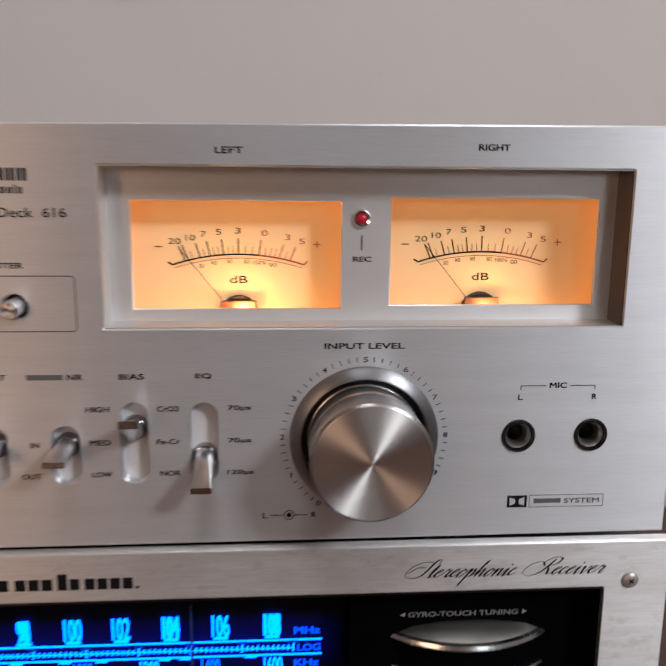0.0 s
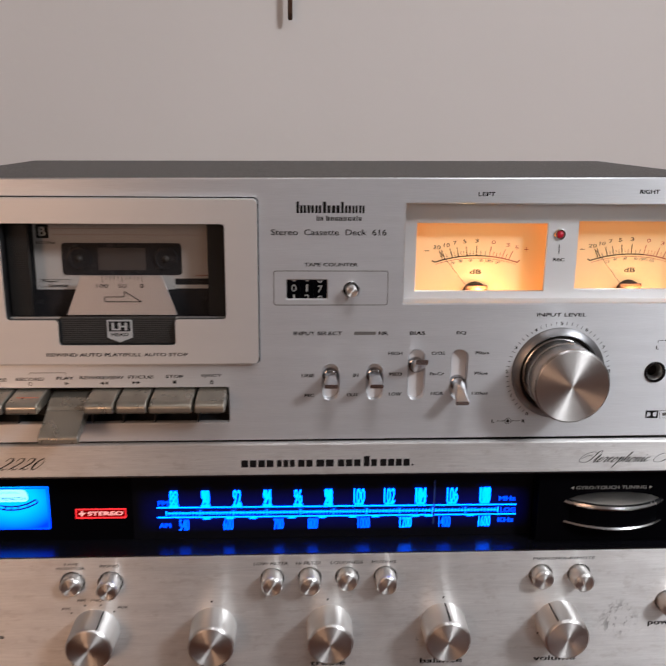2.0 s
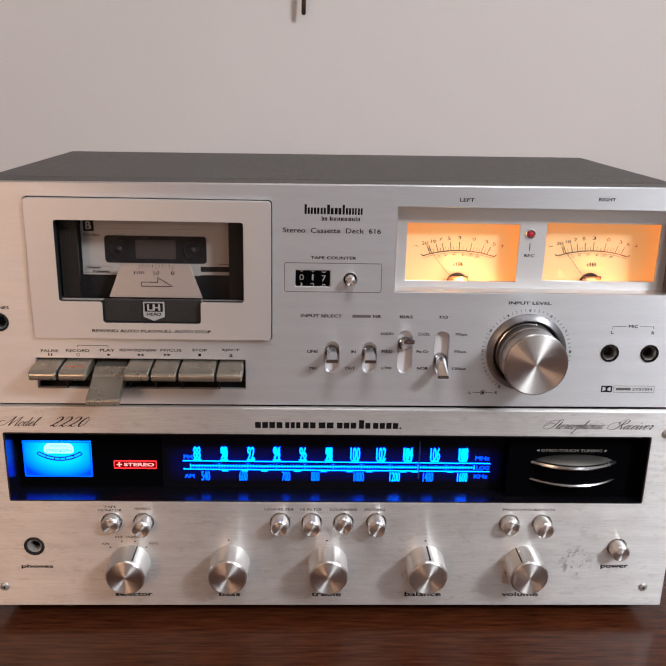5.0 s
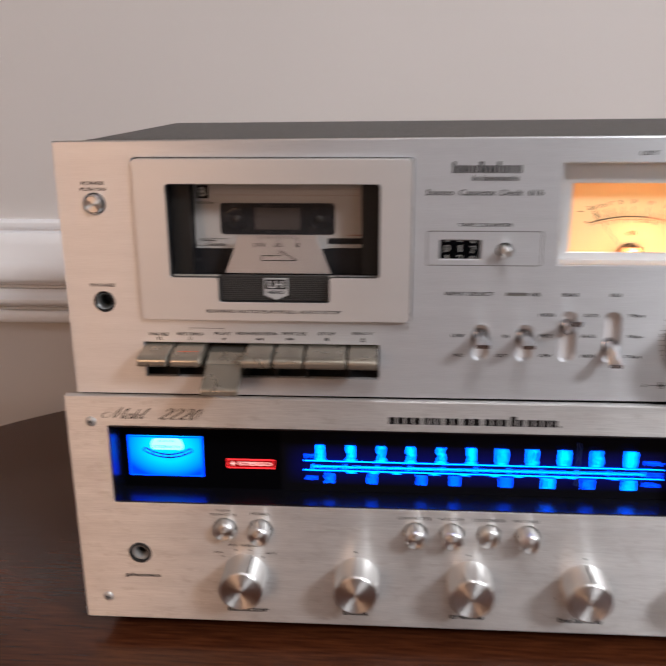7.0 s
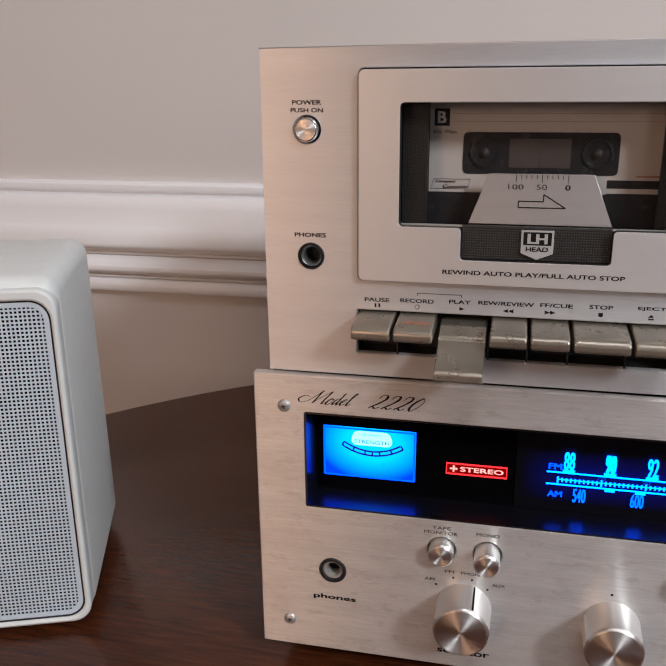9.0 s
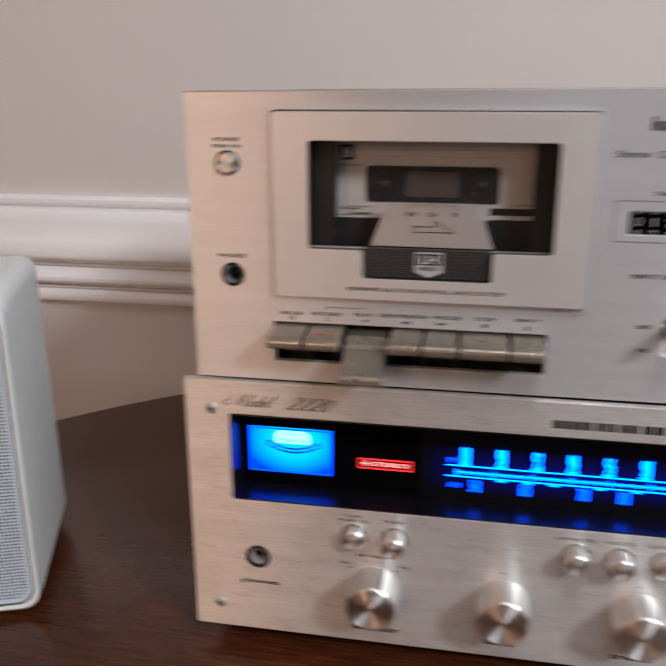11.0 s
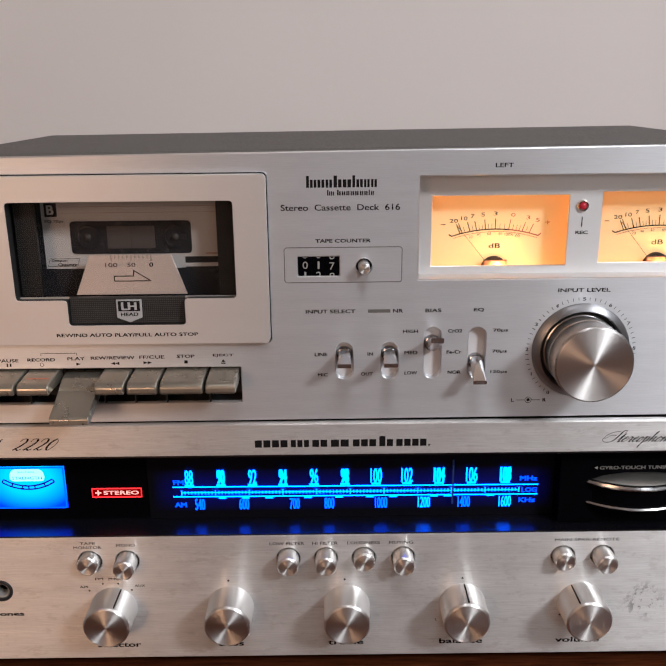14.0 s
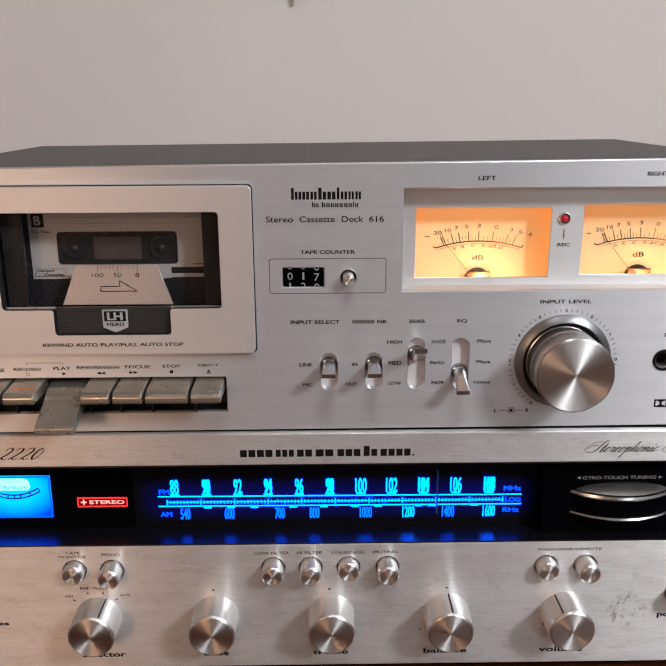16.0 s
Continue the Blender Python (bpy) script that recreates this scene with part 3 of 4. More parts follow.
for x, angle, line in ((-120.4, 22, True), (-60.4, 0, False), (-0.7, 0, False), (58.9, 3, True), (119.8, -27, True)):
    control_knob(x, 38.8, angle, line)
for x in (-61, -1.6, 58.6):
    plate("dot_mark", [ring_of(x, 53.9, 0.55, 12)], RY - 0.08, RY + 0.02, M_INK, receiver)
plate("dot_mark", [ring_of(109.8, 31.4, 0.5, 12)], RY - 0.08, RY + 0.02, M_INK, receiver)
lettering("L", 45.2, 46.3, 29.5, 1.5, RY, M_INK, receiver, bold=0.0)
for x, z in ((-132.3, 48.9), (-125.2, 52.9), (-117.3, 52.9), (-110.7, 49.1)):
    plate("dot_mark", [ring_of(x, z, 0.5, 12)], RY - 0.08, RY + 0.02, M_INK, receiver)
for word, x0, x1, z, h in (("TAPE", -134.6, -127, 76.3, 1.5), ("MONITOR", -138, -124, 74, 1.5), ("MONO", -116.4, -107, 75.1, 1.6), ("LOW FILTER", -39.3, -21.8, 75, 1.6), ("HI FILTER", -17.8, -5, 75, 1.6),
                           ("LOUDNESS", -0.2, 16.2, 75, 1.6), ("MUTING", 20.8, 33, 75, 1.6), ("MAIN-SPKR-REMOTE", 104.4, 136.7, 75.4, 1.5), ("AM", -137.2, -133, 51.2, 1.4), ("FM", -128.8, -124.8, 55.8, 1.4),
                           ("PHONO", -122, -111.8, 55.8, 1.4), ("AUX", -109, -103.6, 51.6, 1.4)):
    lettering(word, x0, x1, z, h, RY, M_INK, receiver, bold=0.015)
for word, x0, x1, z in (("phones", -186.4, -167.2, 35.4), ("selector", -131, -108.4, 16.2), ("bass", -67.5, -54.5, 16.2), ("treble", -10.5, 8, 16.2), ("balance", 47.6, 70.3, 16.2), ("volume", 108.5, 131.5, 16.2), ("power", 168.8, 186.2, 35.8)):
    lettering(word, x0, x1, z, 2.9, RY, M_INK, receiver, bold=0.06)
# a round-hand script: pen paths in units of the small letters' height
GLYPHS = {"e": ([[(0, .35), (.35, .75), (.42, 1), (.25, 1), (.05, .5), (.2, .02), (.55, .35)]], .55)}
GLYPHS["o"] = ([[(.3, 1), (.08, .6), (.1, .05), (.3, 0), (.48, .5), (.38, .98), (.3, 1), (.6, .75)]], .6)
GLYPHS["r"] = ([[(0, .35), (.22, 1.1), (.3, .9), (.5, .92), (.4, .3), (.5, 0), (.7, .35)]], .7)
GLYPHS["n"] = ([[(0, .6), (.15, 1), (.12, 0)], [(.12, .1), (.35, .9), (.5, .95), (.5, .4), (.55, .02), (.75, .35)]], .75)
GLYPHS["i"] = ([[(0, .4), (.2, 1), (.2, .1), (.3, 0), (.5, .35)], [(.24, 1.55), (.22, 1.4)]], .5)
GLYPHS["c"] = ([[(.42, .8), (.35, 1), (.2, .95), (.05, .5), (.2, .02), (.55, .4)]], .55)
GLYPHS["t"] = ([[(0, .4), (.25, 1.7), (.2, .2), (.3, 0), (.5, .35)], [(.02, 1.1), (.45, 1.15)]], .5)
GLYPHS["p"] = ([[(0, .5), (.2, 1.1), (.2, 0), (.2, -1.15)], [(.2, .1), (.4, .95), (.55, .9), (.55, .3), (.4, 0), (.25, .1)], [(.42, .02), (.75, .4)]], .75)
GLYPHS["h"] = ([[(0, .4), (.3, 1.9), (.2, 1.95), (.15, 1), (.15, 0)], [(.15, .1), (.38, .9), (.52, .95), (.5, .3), (.56, .02), (.8, .35)]], .8)
GLYPHS["d"] = ([[(.4, .95), (.25, 1), (.06, .5), (.15, .02), (.4, .5)], [(.5, 2), (.46, 1), (.45, .2), (.5, 0), (.7, .35)]], .7)
GLYPHS["l"] = ([[(0, .4), (.35, 1.9), (.25, 2.05), (.15, 1.5), (.15, .2), (.25, 0), (.5, .4)]], .5)
GLYPHS["v"] = ([[(0, .7), (.12, 1), (.2, .2), (.28, 0), (.5, .5), (.5, .98), (.65, .85)]], .65)
GLYPHS["S"] = ([[(1.5, 1.75), (1.45, 2.3), (1.15, 2.2), (1.05, 1.3), (.9, .3), (.3, -.05), (-.45, .5), (-.3, 1.6), (.45, 2.1), (1.15, 1.9)], [(-.3, .6), (.1, 1.35), (.75, 1.3)]], 1.4)
GLYPHS["R"] = ([[(1.2, 2.05), (1.05, 1.2), (.8, .25), (.2, -.1), (-.5, .35), (-.4, 1.4), (.3, 1.75), (.75, 1.2)], [(.5, 1.3), (.65, 2), (1.15, 2.35), (1.65, 2.1), (1.55, 1.4), (1.1, 1.1), (1.35, .6), (1.5, .05), (1.8, .35)]], 1.8)
GLYPHS["M"] = ([[(.15, 1.05), (-.35, 1.25), (-.75, .7), (-.3, .1), (.35, .6), (.9, 2.2)], [(.9, 2.2), (.85, .9), (.82, .05)], [(.82, .05), (1.3, 1.3), (1.8, 2.15)], [(1.8, 2.15), (1.68, .8), (1.7, .05), (2, .4)]], 2.0)
GLYPHS["2"] = ([[(.1, 1.5), (.2, 1.95), (.6, 2), (.75, 1.5), (.5, .8), (0, .05)], [(0, .08), (.3, .22), (.55, 0), (.85, .25)]], 1.12)
GLYPHS["0"] = ([[(.45, 2), (.12, 1.4), (.08, .5), (.35, 0), (.7, .6), (.75, 1.5), (.45, 2)]], 1.0)


def pen_path(points, steps=7):
    """A smooth line through the points."""
    p = [Vector(q) for q in [points[0]] + points + [points[-1]]]
    out = []
    for a, b, c, d in zip(p, p[1:], p[2:], p[3:]):
        for k in range(steps):
            t = k / steps
            out.append(0.5 * (2 * b + (c - a) * t + (2 * a - 5 * b + 4 * c - d) * t * t + (3 * b - a - 3 * c + d) * t ** 3))
    return out + [p[-1]]


def script(words, x0, x1, base, size, parent, lean=0.52, thin=0.22, thick=0.7):
    """Slanting script between x0 and x1, fine on the upstrokes and full on the downstrokes."""
    paths, at = [], 0.0
    for ch in words:
        if ch == " ":
            at += 0.9
            continue
        lines, advance = GLYPHS[ch]
        for line in lines:
            paths.append([Vector((at + q.x + lean * q.y, q.y)) for q in pen_path(line)])
        at += advance
    lo, hi = min(q.x for w in paths for q in w), max(q.x for w in paths for q in w)
    bm = bmesh.new()
    for k, w in enumerate(paths):
        w = [Vector((x0 + (q.x - lo) / (hi - lo) * (x1 - x0), base + q.y * size)) for q in w]
        before = None
        for i, q in enumerate(w):
            d = (w[min(i + 1, len(w) - 1)] - w[max(i - 1, 0)])
            d = d.normalized() if d.length > 1e-6 else Vector((1, 0))
            wide = thin + (thick - thin) * max(0.0, -d.y) ** 1.5
            off = Vector((-d.y, d.x)) * wide / 2
            pair = [bm.verts.new(Vector((v.x, RY - 0.07 - 0.004 * (k % 3), v.y)) * MM) for v in (q + off, q - off)]
            if before:
                bm.faces.new((before[0], pair[0], pair[1], before[1]))
            before = pair
    return part("lettering", bm, M_INK, parent, "black script lettering")


script("Model", -191.2, -166.0, 127.9, 2.75, receiver)
script("2220", -162, -139.2, 127.8, 2.95, receiver, 0.6, 0.3, 1.0)
script("Stereophonic", 123.6, 159.8, 128.7, 2.6, receiver)
script("Receiver", 161.6, 189.0, 128.7, 2.6, receiver)


def wordmark(parent, spans, z0, height, tall, y, stem, gap, label):
    """A maker's wordmark reduced to rows of upright bars in its size and colour."""
    for k, (x0, x1) in enumerate(spans):
        n = max(1, round((x1 - x0 + gap) / (stem + gap)))
        wide = (x1 - x0 - gap * (n - 1)) / n
        for q in range(n):
            top = tall.get(k, height) if q == 0 else height
            mark("logo_block", x0 + q * (wide + gap), x0 + q * (wide + gap) + wide, z0, z0 + top, y, M_INK, parent, label)


wordmark(receiver, [(-44.6, -28.8), (-27.2, -18.4), (-16.8, -9.6), (-7.8, 0.8), (2.8, 14.0), (15.6, 22.2), (23.8, 38.4)], 127.9, 3.7, {5: 5.3}, RY, 3.0, 0.75, "black bar of the maker's wordmark")
mark("logo_block", 39.3, 40.3, 127.9, 128.8, RY, M_INK, receiver, "black dot of the maker's wordmark")


def slotted_screw(x, z, angle):
    s = part("screw", turned([(2.8, -0.5), (2.8, 0.3), (2.2, 0.9), (1.0, 1.2), (0, 1.25)], (x, RY, z), 28), M_STEEL, receiver, "domed screw head", 60)
    for a in (angle, angle + 90):
        dx, dz = 1.0 * math.cos(radians(a)), 1.0 * math.sin(radians(a))
        strokes("screw_cross", [((x - dx, z - dz), (x + dx, z + dz))], 0.5, RY - 1.22, M_BLACK, s)


for x, z, a in ((-197.5, 126, 20), (197.5, 126, 50), (-197.5, 21.5, 70), (197.5, 21.5, 35)):
    slotted_screw(x, z, a)


def jack(x, y, z, r, parent, metal, label):
    j = part("jack_socket", turned([(r * 1.24, -1), (r * 1.24, 0.3), (r * 1.16, 0.7), (r * 1.04, 0.7), (r * 0.98, 0.3), (r * 0.96, -1.0)], (x, y, z), 40), metal, parent, label, 40)
    part("socket_sleeve", turned([(r * 0.96, -0.4), (r * 0.78, -1.2), (r * 0.72, -2.2), (r * 0.66, -4.5)], (x, y, z), 32), M_SLEEVE, j, "worn grey metal sleeve", 40)
    part("socket_well", turned([(r * 0.66, -4.5), (r * 0.64, -9.5), (0, -9.5)], (x, y, z), 24), M_BLACK, j)


phones = part("jack_socket", turned([(6.1, -1), (6.1, 0.3), (5.8, 0.7), (4.75, 0.75), (4.5, 0.3), (4.45, -0.6)], (-177.5, RY, 49.5), 40), M_BLACK, receiver, "black headphone socket", 40)
part("socket_sleeve", turned([(4.45, -0.5), (4.2, -0.3), (3.5, -0.35), (3.3, -0.8), (3.2, -6)], (-177.5, RY, 49.5), 40), M_STEEL, phones, "dull grey metal sleeve", 40)
part("socket_well", turned([(3.2, -6), (3.1, -9.5), (0, -9.5)], (-177.5, RY, 49.5), 24), M_BLACK, phones)

# ---- cassette deck on the receiver ----
deck = thing("cassette_deck", (2, 110, 138.5), "silver vintage stereo cassette deck with amber meters, standing on the receiver", "cassette deck")
LEVERS = [(-1, 162, 180, 173.5, "down"), (20.2, 162, 180, 173.5, "down"), (40.4, 162, 187, 178.7, "side"), (61.2, 162, 186.8, 169.5, "long")]
DOOR = (-166.6, -34.8, 180.6, 259.0)
METERS = (32.8, 188.6, 209.6, 256.6)
KEYSLOT = (-167, -50, 150.6, 168.6)
COUNTER = (-22, -3, 212, 221)
KNOB_HOLE = ring_of(109.9, 174.9, 22.3, 64)
JACKS = [(158.2, 175.1), (181.3, 175.1), (-185.3, 189.3)]
deck_holes = [rounded(*DOOR, 2), rounded(*METERS, 0.6), rounded(*KEYSLOT, 0.4), rounded(*COUNTER, 0.3), KNOB_HOLE, ring_of(8.2, 216.2, 3.7), ring_of(-186, 237.3, 5.2)]
deck_holes += [rounded(x - 4, x + 4, z0, z1, 4, 8) for x, z0, z1, _, _ in LEVERS] + [ring_of(x, z, 4.4) for x, z in JACKS]
plate("front_panel", [[(-204, 140.9), (208, 142.0), (208, 269.3), (-204, 266.3)]] + deck_holes, 0, 4, M_DECK, deck, "brushed silver aluminium front panel", 0.45)
case_bm = box(-198.5, 200, 36, 211, 143.5, 265, 1.2)
for v in case_bm.verts:
    v.co.z += max(0.0, v.co.z - 0.2) / 0.065 * (v.co.x + 0.1945) * 0.0065
part("case", case_bm, M_CASE, deck, "charcoal grey painted metal case")
plate("case_rim", [[(-198.5, 143.5), (200, 143.5), (200, 267.5), (-198.5, 265)], [(-190, 147), (194, 147), (194, 265.4), (-190, 263)]], 4, 36, M_CASE, deck)
for x in (-165, 169):
    for y in (45, 185):
        part("foot", turned([(0, 0), (10, 0), (11, 5), (0, 5)], (x, y, 138.5), 20, "z"), M_RUBBER, deck)

# cassette door
T_HOLE = soften([(-127.6, 190.4), (-74, 190.4), (-74, 202.8), (-50.2, 202.8), (-50.2, 247), (-150.8, 247), (-150.8, 202.4), (-127.6, 202.4)], 1.7)
door = plate("cassette_door", [rounded(-166.05, -35.3, 181.15, 258.45, 2.2), T_HOLE], -2.6, -2.25, M_DOOR, deck, "satin silver cassette door with a clear window", 0.15)
plate("door_liner", [rounded(-165.2, -36.2, 182, 257.6, 2), T_HOLE], -2.25, 3.4, M_BLACK, door)
plate("door_edge", [rounded(-166.05, -35.3, 181.15, 258.45, 2.2), rounded(-165.3, -36.1, 181.9, 257.7, 2)], -2.25, 1.5, M_DOOR, door)
part("pane_lip", box(-150.4, -50.6, 1.2, 3.0, 202.2, 202.9, 0.2), M_STEEL, door)
part("door_pocket", box(-160, -42, 33, 35, 188, 258), M_BLACK, door)
part("door_pocket", box(-160, -42, 4, 33, 186, 188), M_BLACK, door)
part("door_pocket", box(-160, -42, 4, 33, 258, 259), M_BLACK, door)
part("door_pocket", box(-160, -158, 4, 33, 188, 258), M_BLACK, door)
part("door_pocket", box(-44, -42, 4, 33, 188, 258), M_BLACK, door)


def ribbed(x0, x1, z0, z1, y, parent):
    part("dark_strip", box(x0, x1, y, y + 2, z0, z1), M_BLACK, parent)
    bm = bmesh.new()
    nx, nz = int((x1 - x0) / 0.9), int((z1 - z0) / 0.9)
    for i in range(nx):
        for k in range(nz):
            x, z = x0 + (i + 0.5) * (x1 - x0) / nx, z0 + (k + 0.5) * (z1 - z0) / nz
            a = [bm.verts.new(Vector((x + dx, y - 0.02, z + dz)) * MM) for dx, dz in ((-0.3, -0.3), (0.3, -0.3), (0.3, 0.3), (-0.3, 0.3))]
            top = bm.verts.new(Vector((x, y - 0.3, z)) * MM)
            for q in range(4):
                bm.faces.new((a[q], a[(q + 1) % 4], top))
    part("pimpled_texture", bm, M_MESH, parent)["kind"] = "stuff"


ribbed(-151, -141.5, 202.4, 246.6, 7, door)
ribbed(-59, -50.6, 202.4, 246.6, 7, door)
ribbed(-127.4, -74.2, 190.6, 203.0, 0.5, door)
badge = plate("badge", [[(-100, 191.2), (-94.2, 193.6), (-94.2, 202), (-105.8, 202), (-105.8, 193.6)]], -0.6, 0.1, M_BADGE, door, "silver-white shield badge")
plate("badge_field", [[(-105, 196.6), (-95, 196.6), (-95, 201.4), (-105, 201.4)]], -0.75, -0.62, M_INK, badge)
lettering("LH", -103.6, -96.4, 199, 3.4, -0.8, M_BADGE, badge, bold=0.08)
lettering("HEAD", -104, -96, 195.1, 1.6, -0.65, M_INK, badge)
# sloping scale plate in the window
lean_plate = plate("tape_scale_plate", [[(-125.6, 0), (-73.8, 0), (-81, 18.6), (-118.8, 18.6)]], -0.5, 0.5, M_DOOR, door, "tapered aluminium tape scale plate", 0.2)
lean_plate.matrix_basis = Matrix.Translation(Vector((-0.0997, 0.0078, 0.2120)) - PLACED[door.name]) @ Matrix.Rotation(radians(-9), 4, "X")


def on_plate(ob):
    """Lays a mark that was drawn on the upright plate onto the leaning one."""
    ob.location = PLACED[ob.name] - Vector((-0.0997, 0.0, 0.0093))
    return ob


PLACED[lean_plate.name] = Vector((-0.0997, 0.0, 0.0093))
lettering("100", -111.6, -106, 13.8, 1.9, -0.55, M_INK, lean_plate, bold=0.0)
lettering("50", -101.4, -97.6, 13.8, 1.9, -0.55, M_INK, lean_plate, bold=0.0)
lettering("0", -91.2, -89.3, 13.8, 1.9, -0.55, M_INK, lean_plate)
tiny(strokes("tick_scale", [((-108.8 + k * 1.86, 18.2), (-108.8 + k * 1.86, 15.6 if k % 5 == 0 else 16.8)) for k in range(11)], 0.28, -0.55, M_INK, lean_plate))
ARROW = [(-107.6, 6.3), (-107.6, 8.6), (-98.6, 8.6), (-98.6, 11.2), (-90.6, 6.3)]
strokes("arrow_mark", list(zip(ARROW, ARROW[1:] + ARROW[:1])), 0.42, -0.55, M_INK, lean_plate)
pane = plate("door_pane", [[(-151, 202.4), (-50.6, 202.4), (-50.6, 246.6), (-151, 246.6)]], 2.2, 3.2, M_PANE, door, "clear plastic window pane")
pane.visible_shadow = False

# keys
PIANO = [(-166.6, -151.4), (-150.6, -135.6), (-134.4, -116.2), (-115.2, -101.4), (-100.6, -86.4), (-85.6, -65.6), (-64.8, -50.6)]
for k, (x0, x1) in enumerate(PIANO):
    if k == 2:
        outline = [(6, 166), (-2, 164.6), (-7, 161.9), (-7.9, 160.3), (-9.2, 160.5), (-24, 154), (-25, 153), (-25.2, 150.4), (-23.5, 149.9), (6, 158)]
        label = "olive grey piano key, pressed down"
    else:
        outline = [(6, 168.2), (-14.6, 166.7), (-16.4, 165.6), (-17, 164.6), (-17, 161.8), (-16.2, 161.4), (6, 161.4)]
        label = "olive grey metallic piano key"
    key = part("piano_key", prism(outline, x0 + 0.25, x1 - 0.25, 0.4 if k == 2 else 0.75, 3), M_KEY, deck, label)
    if k == 1:
        part("red_line", box(x0 + 3, x1 - 2, -9.6, -9.0, 167.1, 167.18), plain("red_key_line", (0.75, 0.12, 0.04), 0.4), key, "thin red line on the record key")
part("key_well", box(-168, -49, 14, 15, 149, 170), M_BLACK, deck)
part("key_well", box(-168, -49, 4, 14, 149, 150.4), M_BLACK, deck)
for x in (-151, -135, -115.7, -101, -86, -65.2):
    part("key_divider", box(x - 0.35, x + 0.35, 1, 14, 150.6, 161), M_BLACK, deck)

# tape counter
plate("counter_well", [rounded(*COUNTER)], 6, 7, M_BLACK, deck)
for x, word, below in ((-18.6, "0", "1"), (-12.5, "1", "2"), (-6.4, "7", "8")):
    drum = part("counter_drum", box(x - 3.02, x + 3.02, 0.7, 6, 211.4, 221.5, 0.3), M_DIALBACK, deck)
    up = -0.5 if word == "7" else 0.0
    for digit, z in ((word, 217.0 + up), (below, 212.2 + up), ("6" if word == "7" else "0", 221.8 + up)):
        half = 0.45 if digit == "1" else 1.2
        lettering(digit, x - half, x + half, z, 3.4, 0.65, M_DULLINK, drum, bold=0.0)
reset = part("reset_button", turned([(2.6, -4), (2.6, 5.2), (2.3, 5.7)], (8.2, 0, 216.2), 32), M_SIDE, deck, "small turned metal reset button", 30)
part("cap", turned([(2.3, 5.7), (2.2, 5.75), (0, 5.75)], (8.2, 0, 216.2), 32), M_CAP, reset)
plate("button_hole", [ring_of(8.2, 216.2, 3.9)], 3.2, 3.8, M_BLACK, deck)
BOXLINE = rounded(-28, 25.4, 209, 225.2, 1.2, 4)
strokes("counter_frame", list(zip(BOXLINE, BOXLINE[1:] + BOXLINE[:1])), 0.35, 0, M_GREYINK, deck)

# power button
power = part("power_button", turned([(4.6, -3), (4.6, 1.8), (4.2, 2.4), (3.9, 2.5)], (-186, 0, 237.3), 40), M_CHROME, deck, "round satin metal power button", 30)
part("cap", turned([(3.9, 2.5), (3.8, 2.55), (0, 2.55)], (-186, 0, 237.3), 40), M_CAP, power)
plate("button_hole", [ring_of(-186, 237.3, 5.4)], 3.0, 3.6, M_BLACK, deck)


# slide levers in white slots
def lever(x, z0, z1, zc, style):
    plate("lever_slot", [rounded(x - 4.4, x + 4.4, z0 - 0.4, z1 + 0.4, 4.3, 8)], 3.6, 4.6, M_SLOT, deck, "pale recessed lever slot")
    drop = {"down": -0.3, "side": 5.6, "long": -5.5}[style]
    shift = {"down": -0.3, "side": 0.6, "long": -0.2}[style]
    reach = {"down": -14.0, "side": -12.4, "long": -12.5}[style]
    tip_w, tip_h = (2.9, 1.2) if style == "side" else (3.15, 0.95)
    lv = part("lever", turned([(0, -3.5), (3.85, -3.5), (3.85, -2.2), (3.5, -0.9), (2.4, -0.4), (0, -0.3)], (x, 0, zc), 32), M_DARKCHROME, deck, "bat-shaped chrome lever", 50)
    sections = [(1.6, 0.0, 0.0, 3.1, 3.3, 2.0), (-2.0, 0.12, 0.1, 2.9, 3.2, 2.2), (-6.0, 0.5, 0.45, 2.85, 2.2, 3.0), (reach, 1.0, 1.0, tip_w, tip_h, 9.0)]
    bm = bmesh.new()
    rings = []
    for y, fx, fz, w, h, power in sections:
        ring = []
        for q in range(28):
            a = 2 * math.pi * q / 28
            c, sn = math.cos(a), math.sin(a)
            px, pz = w * math.copysign(abs(c) ** (2 / power), c), h * math.copysign(abs(sn) ** (2 / power), sn)
            ring.append(bm.verts.new(Vector((x + shift * fx + px, y, zc + drop * fz + pz)) * MM))
        rings.append(ring)
    for a, b in zip(rings, rings[1:]):
        for q in range(28):
            bm.faces.new((a[q], a[(q + 1) % 28], b[(q + 1) % 28], b[q]))
    bm.faces.new(rings[-1])
    part("paddle", bm, M_PADDLE, lv, "flat-ended chrome paddle", 40)


for row in LEVERS:
    lever(*row)

# level meters
MX0, MX1, MZ0, MZ1 = METERS
part("meter_surround", box(MX0 - 1, MX0 + 0.3, 0.6, 11, MZ0, MZ1), M_SATIN, deck)
# right wall carries a painted brown reflection; the others are satin silver
part("meter_surround", box(MX1 - 0.3, MX1 + 1, 0.6, 11, MZ0, MZ1), M_RECESS_REFLECTION, deck)
part("meter_surround", box(MX0, MX1, 0.6, 11, MZ1 - 0.3, MZ1 + 1), M_SATIN, deck)
part("meter_surround", box(MX0, MX1, 0.6, 11, MZ0 - 1, MZ0 + 0.3), M_SATIN, deck)
OPEN = [(40.0, 103.0, 213.6, 246.3), (118.3, 183.0, 214.6, 247.5)]
plate("meter_mask", [rounded(MX0, MX1, MZ0, MZ1)] + [rounded(*o) for o in OPEN], 11, 12.5, M_DOOR, deck, "satin silver meter mask", 0.3)


